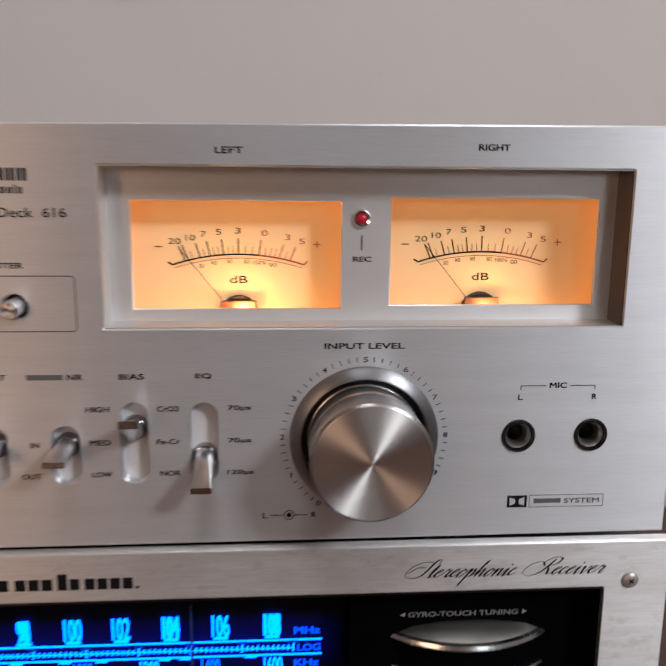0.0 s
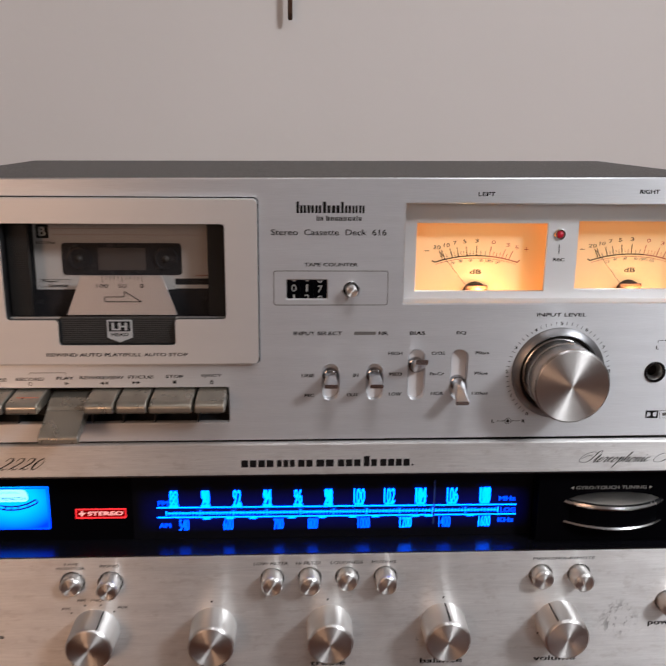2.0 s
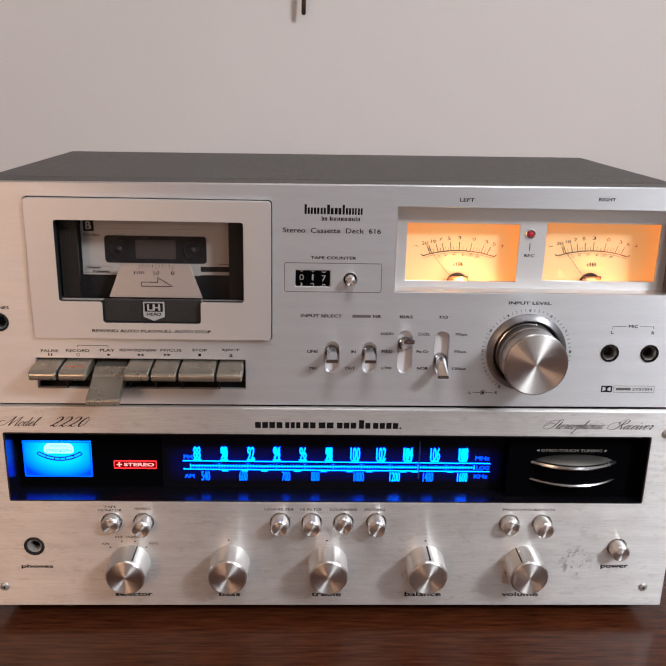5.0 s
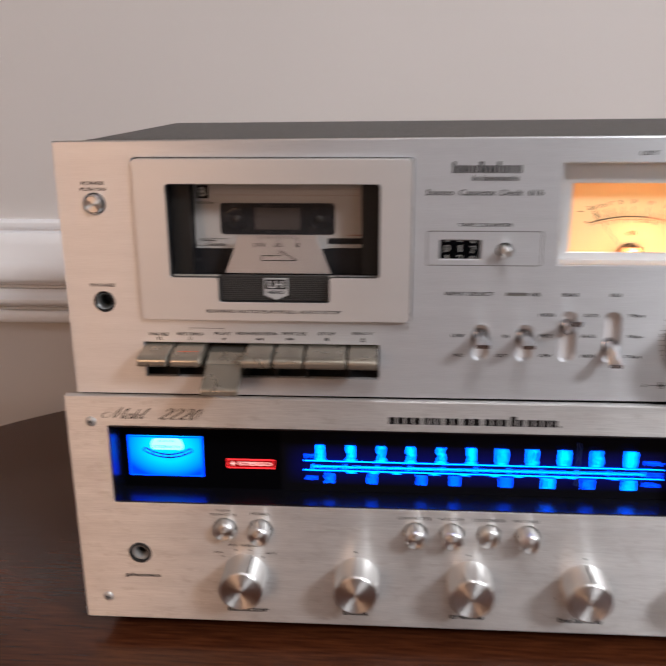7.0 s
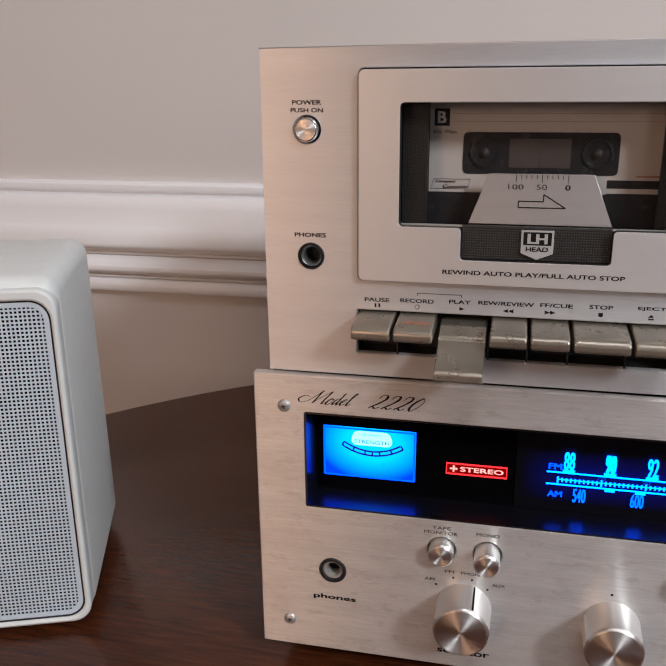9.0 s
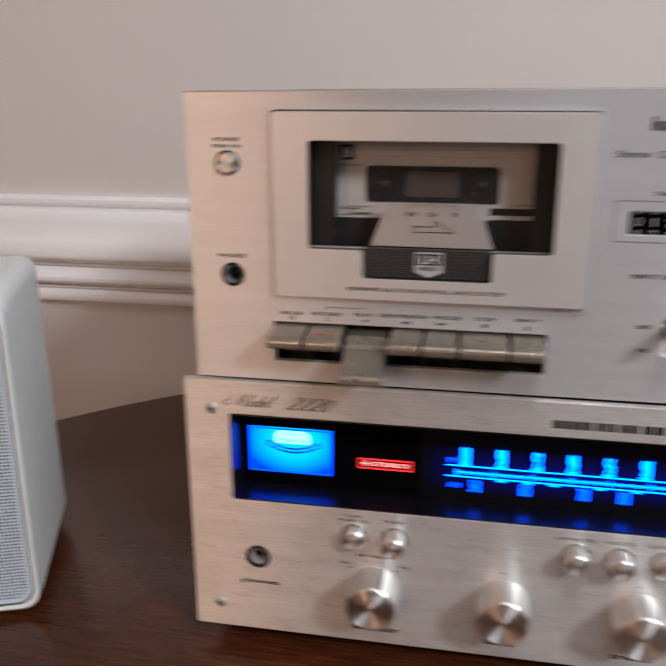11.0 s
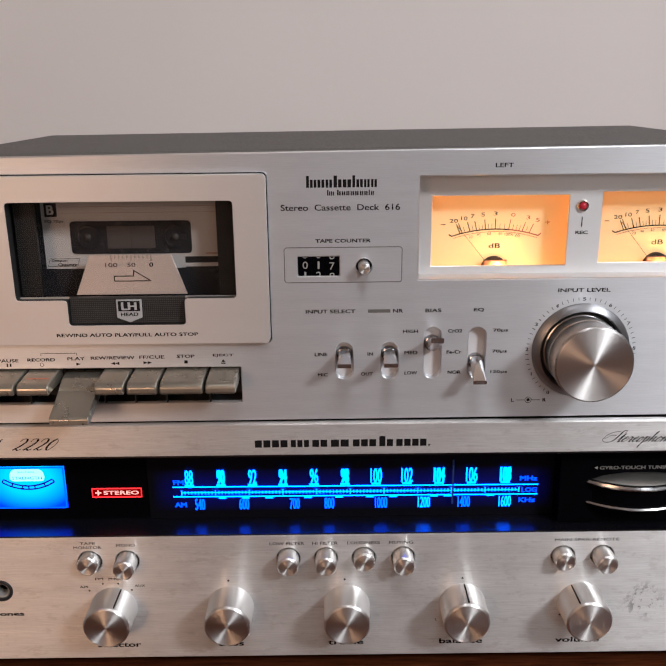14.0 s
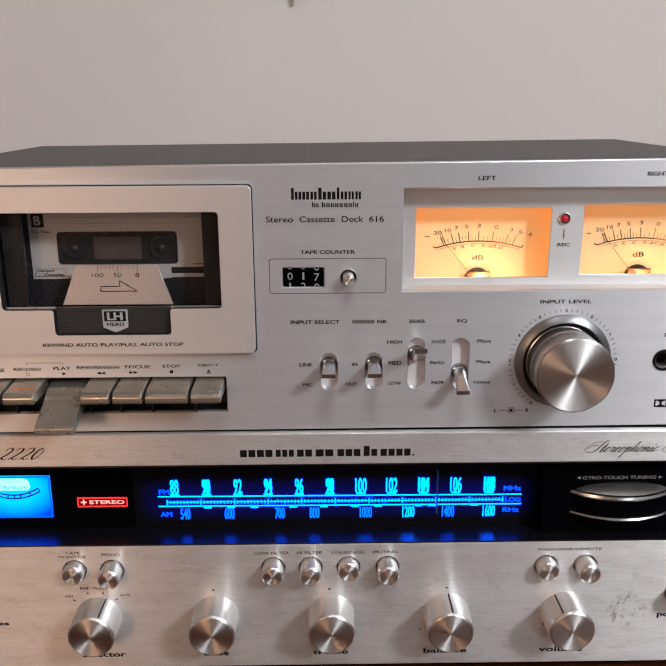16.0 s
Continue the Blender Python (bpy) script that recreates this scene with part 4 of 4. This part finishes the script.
def level_meter(a, b, OZ0, OZ1, cx):
    """One meter: a cream card in an amber box, lit by a bulb at its foot."""
    Y = 21.0
    m = plate("level_meter", [rounded(a - 4, b + 4, OZ0 - 3, OZ1 + 4)], Y, Y + 1, M_CREAM, deck, "amber lit level meter with a cream card")
    part("meter_wall", box(a - 4, b + 4, 12.6, Y, OZ1 + 3, OZ1 + 4), M_AMBER, m)
    part("meter_wall", box(a - 4, b + 4, 12.6, Y, OZ0 - 4, OZ0 - 3), M_AMBER, m)
    part("meter_wall", box(a - 5, a - 4, 12.6, Y, OZ0 - 3, OZ1 + 3), M_AMBER, m)
    part("meter_wall", box(b + 4, b + 5, 12.6, Y, OZ0 - 3, OZ1 + 3), M_AMBER, m)
    y = Y - 0.05
    rise = OZ0 - 214.6
    R, top = 66.0, 230.2 + rise
    cz = top - R

    def on_arc(x):
        return cz + math.sqrt(R * R - x * x)

    left = [(cx + x, on_arc(x)) for x in np.linspace(-20.6, 6.4, 16)]
    right = [(cx + x, on_arc(x)) for x in np.linspace(6.4, 20.6, 10)]
    strokes("scale_arc", list(zip(left, left[1:])) + [(left[0], (left[0][0] - 1.4, left[0][1] + 0.9))], 0.5, y, M_INK, m)
    strokes("scale_arc", list(zip(right, right[1:])) + [(right[-1], (right[-1][0] + 1.2, right[-1][1] + 1.1))], 0.5, y, M_RED, m)
    low = [(cx + x, on_arc(x) - 1.2) for x in np.linspace(-20, 20, 22)]
    strokes("scale_arc", list(zip(low, low[1:])), 0.2, y, M_RED, m)

    def tick(x, length):
        lean = x / 38.0
        return ((cx + x, on_arc(x)), (cx + x + lean * length, on_arc(x) + length))

    tiny(strokes("tick_scale", [tick(x, h) for x, h in ((-16.6, 4.6), (-15.6, 4.8), (-11.9, 4.6), (-8.8, 4.6), (-4.6, 4.8), (0, 5.0))], 0.36, y, M_INK, m))
    tiny(strokes("tick_scale", [tick(x, 2.6) for x in (-14.2, -10.4, -7.4, -6, -3.1, -1.6, 2.1, 4.2)], 0.2, y, M_GREYINK, m))
    tiny(strokes("tick_scale", [tick(x, h) for x, h in ((6.4, 4.8), (12.8, 4.4), (16.2, 4.4))], 0.34, y, M_RED, m))
    tiny(strokes("tick_scale", [tick(x, 2.6) for x in (8.2, 9.8, 11.3, 14.5)], 0.2, y, M_RED, m))
    for word, x, z, w, ink in (("20", -19.8, 234.6, 3.9, M_INK), ("10", -14.9, 235.7, 3.0, M_INK), ("7", -10.9, 236.8, 1.7, M_INK), ("5", -6.1, 237.5, 1.8, M_INK), ("3", -0.1, 237.9, 1.8, M_INK),
                               ("0", 8.3, 237.2, 2.0, M_RED), ("3", 15.5, 235.9, 1.8, M_RED), ("5", 20.0, 234.6, 1.9, M_RED)):
        lettering(word, cx + x - w / 2, cx + x + w / 2, z - 0.3 + rise, 1.8, y, ink, m, bold=0.0)
    for word, x, z, w in (("20", -11.6, 226.9, 1.8), ("40", -7.8, 227.8, 1.8), ("60", -2.8, 228.3, 1.7), ("80", 2.6, 228.2, 1.7), ("100%", 6.6, 227.9, 4), ("00", 10.8, 227.2, 2.2)):
        lettering(word, cx + x - w / 2, cx + x + w / 2, z - 0.3 + rise, 1.3, y, M_GREYINK, m, bold=0.0)
    lettering("dB", cx - 2.8, cx + 2.8, 222.2 + rise, 2.3, y, M_INK, m, bold=0.01)
    mark("minus_sign", cx - 26, cx - 23.7, 232.4 + rise, 232.7 + rise, y, M_INK, m)
    strokes("plus_sign", [((cx + 23.6, 233.3 + rise), (cx + 26, 233.3 + rise)), ((cx + 24.8, 232.2 + rise), (cx + 24.8, 234.4 + rise))], 0.3, y, M_RED, m)
    strokes("needle", [((cx - 18.4, 232.2 + rise), (cx - 3.0, 213.4 + rise))], 0.2, Y - 1.6, M_BRONZE, m, "fine dark needle")
    part("needle_hub", turned([(6.3, 0), (6.3, 1.8), (6.0, 2.2), (0, 2.2)], (cx, Y, 211.0 + rise), 40), M_HUB, m, "dark rounded needle hub", 40)
    part("hub_band", box(cx - 5.6, cx + 5.6, Y - 3.4, Y - 2.4, OZ0 - 1.5, OZ0 + 1.3, 0.3), M_HUBBAND, m, "pale copper band across the hub")
    point_lamp("meter_bulb_light", ((cx + 1.5) * MM, (Y - 5.5) * MM, 0.2116), 0.002, 0.029, (1.0, 0.545, 0.2))


level_meter(*OPEN[0], 71.4)
level_meter(*OPEN[1], 149.2)
led = part("record_lamp", turned([(1.75, -1), (1.75, 0.4), (1.3, 1.2), (0, 1.6)], (109.2, 11, 241.2), 28), M_LED, deck, "red record lamp in a chrome ring", 60)
part("lamp_ring", turned([(1.8, -0.5), (2.8, -0.5), (2.8, 0.5), (2.4, 1.1), (1.8, 0.9)], (109.2, 11, 241.2), 28), M_CHROME, led)
mark("rec_line", 109.1, 109.5, 231.6, 236.2, 11, M_INK, deck)
lettering("REC", 106.6, 112.4, 228.9, 1.5, 11, M_INK, deck)

# input level knob
KX, KZ = 109.9, 174.9
knob = part("level_knob", turned([(0, -3.4), (16.4, -3.4), (16.4, 9.6), (17.2, 10.0), (17.35, 10.5), (17.8, 20.6), (17.75, 21.0), (17.2, 21.6), (17.0, 21.7)], (KX, 0, KZ), 96), M_KNOBSIDE, deck, "large turned aluminium level knob", 30)
part("cap", turned([(17.0, 21.7), (16.9, 21.8), (0, 21.8)], (KX, 0, KZ), 96), M_CAP, knob)
part("back_ring", turned([(0, -3.5), (17.5, -3.5), (17.5, 0.6), (16.9, 0.9), (16.9, 1.5), (17.25, 1.8), (17.35, 8.4), (17.0, 8.9), (16.3, 9.0)], (KX, 0, KZ), 96), M_KNOBSIDE, knob, "satin metal rear balance ring", 30)
part("bezel", turned([(22.9, -0.3), (22.9, 0.5), (22.5, 1.1), (20.0, 2.9), (19.7, 2.95), (19.4, 2.7), (19.3, -3.4)], (KX, 0, KZ), 96), M_BEZEL, knob, "bright metal bezel ring", 40)
plate("knob_well", [ring_of(KX, KZ, 22.6)], 3.5, 4.4, M_BLACK, deck)
STEP = 29.3
fine = []
for k in range(46):
    a = 90 + 5 * STEP - k * STEP / 5
    if k % 5 == 0:
        n = k // 5
        if n <= 9:
            px, pz = KX + 25.2 * math.cos(radians(a)), KZ + 25.0 * math.sin(radians(a))
            half = 0.22 if n == 1 else 0.7
            lettering(str(n), px - half, px + half, pz, 1.6, 0, M_INK, deck, bold=0.03)
    else:
        c, s = math.cos(radians(a)), math.sin(radians(a))
        fine.append(((KX + 24.3 * c, KZ + 24.3 * s), (KX + 25.8 * c, KZ + 25.8 * s)))
tiny(strokes("tick_ring", fine, 0.26, 0, M_INK, deck))
# small pale streak beside the keys
strokes("pale_streak", [((-33.9, 169), (-33.3, 172.4))], 0.3, 0, M_WHITEINK, deck)
# balance sign
strokes("balance_sign", [((81.0, 150.3), (85.3, 150.3)), ((88.3, 150.3), (92.7, 150.3))] + arc(86.8, 150.3, 1.5, 0, 360, 20), 0.28, 0, M_INK, deck)
plate("balance_dot", [ring_of(86.8, 150.3, 0.8, 14)], -0.08, 0.02, M_INK, deck)
lettering("L", 78.6, 80.0, 150.3, 1.7, 0, M_INK, deck)
lettering("R", 93.7, 95.3, 150.3, 1.7, 0, M_INK, deck)

for x, z in JACKS:
    jack(x, 0, z, 4.3, deck, M_GLOSS, "black jack socket")
for x, word in ((158.1, "L"), (181.5, "R")):
    lettering(word, x - 0.8, x + 0.8, 187.6, 1.7, 0, M_INK, deck)
lettering("MIC", 167.1, 172.6, 191.3, 1.7, 0, M_INK, deck)
strokes("mic_bracket", [((158.1, 191.2), (166.0, 191.2)), ((173.6, 191.2), (181.5, 191.2)), ((158.1, 191.2), (158.1, 189.8)), ((181.5, 191.2), (181.5, 189.8))], 0.25, 0, M_INK, deck)
for word, x0, x1, z, h in (("LEFT", 66, 74, 261.0, 1.8), ("RIGHT", 141.5, 150.8, 262.5, 1.8), ("INPUT LEVEL", 97.4, 121.6, 204.1, 1.7), ("TAPE COUNTER", -13.8, 11.2, 228.2, 1.6), ("INPUT SELECT", -18.8, 4.2, 195.2, 1.7),
                           ("NR", 21.6, 26.2, 195.2, 1.7), ("BIAS", 36.6, 44, 195.2, 1.7), ("EQ", 59, 63.8, 195.2, 1.7), ("LINE", -15, -9, 174.3, 1.6), ("MIC", -13.6, -9, 164.2, 1.6), ("IN", 9.8, 12.4, 174.3, 1.6),
                           ("OUT", 6.8, 12.4, 164.4, 1.6), ("HIGH", 26.4, 33.4, 185.2, 1.6), ("MED", 27.2, 33.4, 174.8, 1.6), ("LOW", 27.4, 33.4, 164.7, 1.6), ("CrO2", 47.4, 54, 185.2, 1.6), ("Fe-Cr", 47, 54, 174.9, 1.6),
                           ("NOR", 47.8, 54, 164.8, 1.6), ("70\u00b5s", 68.4, 75.4, 185.2, 1.7), ("70\u00b5s", 68.4, 75.4, 174.9, 1.7), ("120\u00b5s", 68, 76, 164.7, 1.7), ("POWER", -191.6, -180.4, 247, 1.6), ("PUSH ON", -192.2, -179.8, 244.2, 1.5),
                           ("PHONES", -191.8, -179.2, 197.6, 1.6), ("PAUSE", -164, -154.2, 172.9, 1.5), ("RECORD", -150, -137, 173.2, 1.5), ("PLAY", -131.2, -123, 173.6, 1.5), ("REW/REVIEW", -120.2, -99.6, 173.8, 1.5),
                           ("FF/CUE", -97.4, -85.6, 174, 1.5), ("STOP", -79.8, -71.4, 174.2, 1.5), ("EJECT", -62.8, -53, 174.4, 1.5)):
    lettering(word, x0, x1, z, h, 0, M_INK, deck)
lettering("REWIND AUTO PLAY/FULL AUTO STOP", -134, -68.6, 185.8, 1.6, -2.6, M_INK, door)
lettering("Stereo  Cassette  Deck  616", -29, 24.2, 243.2, 2.7, 0, M_INK, deck, bold=0.02)
# key symbols
for x in (-159.7, -158.2):
    mark("key_symbol", x - 0.35, x + 0.35, 169.9, 171.5, 0, M_INK, deck)
strokes("key_symbol", arc(-143.4, 170.8, 0.85, 0, 360, 18), 0.25, 0, M_INK, deck)
for tip, back, z in ((-125.2, -127.2, 170.9), (-111, -109, 171), (-109, -107, 171), (-91.6, -93.6, 171.2), (-93.6, -95.6, 171.2)):
    plate("key_symbol", [[(tip, z), (back, z - 0.75), (back, z + 0.75)]], -0.08, 0.02, M_INK, deck)
mark("key_symbol", -76.4, -74.8, 170.6, 172.1, 0, M_INK, deck)
plate("key_symbol", [[(-58, 172.4), (-59, 171.2), (-57, 171.2)]], -0.08, 0.02, M_INK, deck)
mark("key_symbol", -59, -57, 170.3, 170.8, 0, M_INK, deck)
strokes("record_bracket", [((-143.4, 175.2), (-143.4, 176.3)), ((-143.4, 176.3), (-126.6, 176.3)), ((-126.6, 176.3), (-126.6, 175.2))], 0.24, 0, M_INK, deck)
# wordmarks as plain blocks
wordmark(deck, [(-17.4, -12.9), (-12.4, -9.4), (-8.8, -6.0), (-5.3, -1.8), (-1.2, 2.4), (3.0, 4.2), (4.8, 7.6), (8.2, 10.6), (11.3, 13.8)], 252.0, 3.5, {0: 5.2, 3: 5.2, 5: 5.2}, 0, 1.25, 0.45, "black bar of the maker's wordmark")
wordmark(deck, [(-8.2, -6.8), (-6.5, -5.2), (-3.8, -2.2), (-1.7, -0.2), (0.3, 1.7), (2.2, 3.7), (4.2, 5.7), (6.3, 7.8), (8.3, 9.7), (10.2, 10.7), (11.2, 12.5)], 248.5, 1.8, {0: 2.4, 2: 2.4, 9: 2.4}, 0, 0.55, 0.25, "black bar of a maker's name")
mark("logo_block", 10, 20.4, 194.4, 196, 0, M_GREYINK, deck, "grey bar in place of a maker's name")
plate("emblem", [rounded(155.8, 162.2, 151.2, 155.2), [(156.6, 151.8), (158.3, 152.4), (158.5, 153.2), (158.3, 154), (156.6, 154.6)], [(161.4, 151.8), (159.7, 152.4), (159.5, 153.2), (159.7, 154), (161.4, 154.6)]], -0.08, 0.02, M_INK, deck)
FRAME = rounded(163, 187, 151.2, 155.2)
strokes("emblem_frame", list(zip(FRAME, FRAME[1:] + FRAME[:1])), 0.22, 0, M_GREYINK, deck)
mark("logo_block", 164.4, 173.2, 152.5, 154.0, 0, M_GREYINK, deck, "grey bar in place of a maker's name")
lettering("SYSTEM", 174.2, 185.8, 153.2, 1.6, 0, M_GREYINK, deck)

# ---- cassette in the deck ----
tape = thing("compact_cassette", (-99.5, 22, 188), "compact cassette with a white label and dark window, inside the deck", "cassette")
part("shell", box(-149.5, -49.5, 17.5, 27, 188, 252, 1.0), M_SHELL, tape, "dark cassette shell")
plate("label", [[(-142, 213), (-76, 213), (-76, 218.4), (-54.8, 218.4), (-54.8, 250), (-142, 250)], rounded(-129.2, -72.4, 220, 235.6, 2)], 17.2, 17.48, M_LABEL, tape, "white paper cassette label")
win = plate("window", [rounded(-129.2, -72.4, 220, 235.6, 2)], 17.0, 17.4, M_SHELL, tape, "smoky dark cassette window")
plate("tape_pack", [rounded(-112, -89.6, 222.6, 233.2, 0.5)], 16.8, 16.98, M_TAPE, win, "grey-brown tape seen through the window")
for x in (-121, -80):
    hub = part("tape_hub", turned([(0, 0), (5.9, 0), (5.6, 0.6), (4.7, 0.7), (4.4, 0.15), (0, 0.15)], (x, 16.9, 228), 32), M_SHELL, win, "dark tape hub", 40)
    for q in range(6):
        c, sn = math.cos(radians(60 * q + 12)), math.sin(radians(60 * q + 12))
        strokes("hub_tooth", [((x + 2.6 * c, 228 + 2.6 * sn), (x + 4.3 * c, 228 + 4.3 * sn))], 0.9, 16.7, M_SHELL, hub)
    part("spindle", turned([(1.7, 0), (1.6, 1.0), (0.7, 1.6), (0, 1.7)], (x, 16.8, 228), 16), M_MESH, hub)
mark("side_letter_box", -140.4, -134.6, 237.8, 244.2, 17.15, M_INK, tape)
lettering("B", -139.2, -135.9, 241, 4.2, 17.0, M_WHITEINK, tape)
lettering("EQ 70\u00b5s", -140.6, -131.8, 235.6, 1.5, 17.15, M_GREYINK, tape)
for z in (239.4, 242.3, 246.6):
    mark("red_rule", -133, -55.4, z, z + 0.14, 17.15, M_RULE, tape)
lettering("Compact", -139.4, -131.6, 216.9, 1.3, 17.15, M_INK, tape, lean=0.3)
lettering("Cassette", -136.6, -127.4, 215.1, 1.3, 17.15, M_INK, tape, lean=0.3)
PLAQUE = [(-141.2, 214.2), (-127.2, 214.2), (-126, 217.9), (-140, 217.9)]
strokes("logo_frame", list(zip(PLAQUE, PLAQUE[1:] + PLAQUE[:1])), 0.18, 17.15, M_INK, tape)
mark("fine_print_bar", -66, -56, 219.6, 220.2, 17.15, M_RULE, tape)
mark("pale_stripe", -77, -55, 213.5, 215.3, 17.4, M_LABEL, tape)

# ---- small loudspeaker ----
def loudspeaker():
    turn = Matrix.Translation((-0.2992, 0.002, 0)) @ Matrix.Rotation(radians(20.8), 4, "Z")
    sp = thing("loudspeaker", (-340, 40, 0), "small pale grey loudspeaker with a perforated metal grille", "loudspeaker")
    W, D, H = 112, 111, 174.5

    def narrow(co):
        """The box tapers a little towards its top."""
        k = co.z / MM / H
        return Vector(((co.x / MM + W / 2) * (1 - 0.012 * k) * MM - W / 2 * MM, co.y * (1 - 0.115 * k) + 0.002 * k, co.z))

    def add(name, bm, mat, parent, label="", smooth=0.0):
        for v in bm.verts:
            v.co = narrow(v.co)
        bmesh.ops.transform(bm, matrix=turn, verts=bm.verts)
        return part(name, bm, mat, parent, label, smooth)

    add("cabinet", box(-W, 0, 2, D, 2, H, 9, 5), M_SPEAKER, sp, "pale grey plastic cabinet", 35)

    def turned_plate(name, loops, y0, y1, mat, bevel=0.0, label=""):
        ob = plate(name, loops, y0, y1, mat, sp, label, bevel)
        mid = PLACED[ob.name]
        for v in ob.data.vertices:
            v.co = narrow(v.co + mid) - mid
        ob.matrix_basis = Matrix.Translation(-PLACED[sp.name]) @ turn @ Matrix.Translation(mid)
        return ob

    turned_plate("front_frame", [rounded(-W + 0.5, -0.5, 2.5, H - 4.5, 9, 8), rounded(-W + 3.4, -3.4, 5, H - 9.5, 9, 8)], -1.5, 9, M_SPEAKER, 1.2, "pale grey rounded front frame")
    turned_plate("shadow_gap", [rounded(-W + 3.4, -3.4, 5, H - 9.5, 9, 8), rounded(-W + 4.2, -4.2, 5.8, H - 10.3, 8.4, 8)], 0.2, 4, M_BLACK)
    turned_plate("grille_backing", [rounded(-W + 3.4, -3.4, 5, H - 9.5, 8)], 1.55, 1.9, M_DIALBACK)
    bars = bmesh.new()
    x0, x1, z0, z1, r = -W + 4.2, -4.2, 5.8, H - 10.3, 8.4

    def inset(d):
        return r - math.sqrt(max(0.0, r * r - (r - d) ** 2)) if d < r else 0.0

    def bar(a0, a1, b0, b1, y):
        v = [bars.verts.new(Vector((x, yy, z)) * MM) for yy in (y, y + 0.25) for x, z in ((a0, b0), (a1, b0), (a1, b1), (a0, b1))]
        for f in ((0, 1, 2, 3), (0, 4, 5, 1), (1, 5, 6, 2), (2, 6, 7, 3), (3, 7, 4, 0)):
            bars.faces.new([v[k] for k in f])

    pitch = 1.85
    n = int((x1 - x0) / pitch)
    for k in range(n + 1):
        x = x0 + k * (x1 - x0) / n
        d = inset(min(x - x0, x1 - x))
        bar(x - 0.38, x + 0.38, z0 + d, z1 - d, 1.0)
    n = int((z1 - z0) / pitch)
    for k in range(n + 1):
        z = z0 + k * (z1 - z0) / n
        d = inset(min(z - z0, z1 - z))
        bar(x0 + d, x1 - d, z - 0.38, z + 0.38, 1.05)
    add("grille", bars, M_GRILLE, sp, "light grey perforated metal grille")["kind"] = "stuff"
    turned_plate("grille_rim", [rounded(x0, x1, z0, z1, r, 8), rounded(x0 + 2.4, x1 - 2.4, z0 + 2.4, z1 - 2.4, r - 2.4, 8)], 0.5, 0.95, M_GRILLE, 0.1)
    for x in (-W + 14, -14):
        for y in (16, D - 16):
            add("foot", turned([(0, 0), (6, 0), (6, 2.4), (0, 2.4)], (x, y, 0), 16, "z"), M_RUBBER, sp)


loudspeaker()

# ---- ornament hanging on the wall ----
hang = part("wall_ornament", prism([(WALL_Y - 13, 388.5), (WALL_Y - 11.5, 382.5), (WALL_Y - 10, 388.5), (WALL_Y - 9, 470), (WALL_Y, 478), (WALL_Y, 486), (WALL_Y - 13, 480)], -23.4, -19, 0.8), M_BRONZE)
tagged(hang, "slender dark metal ornament hanging on the wall", "wall ornament")
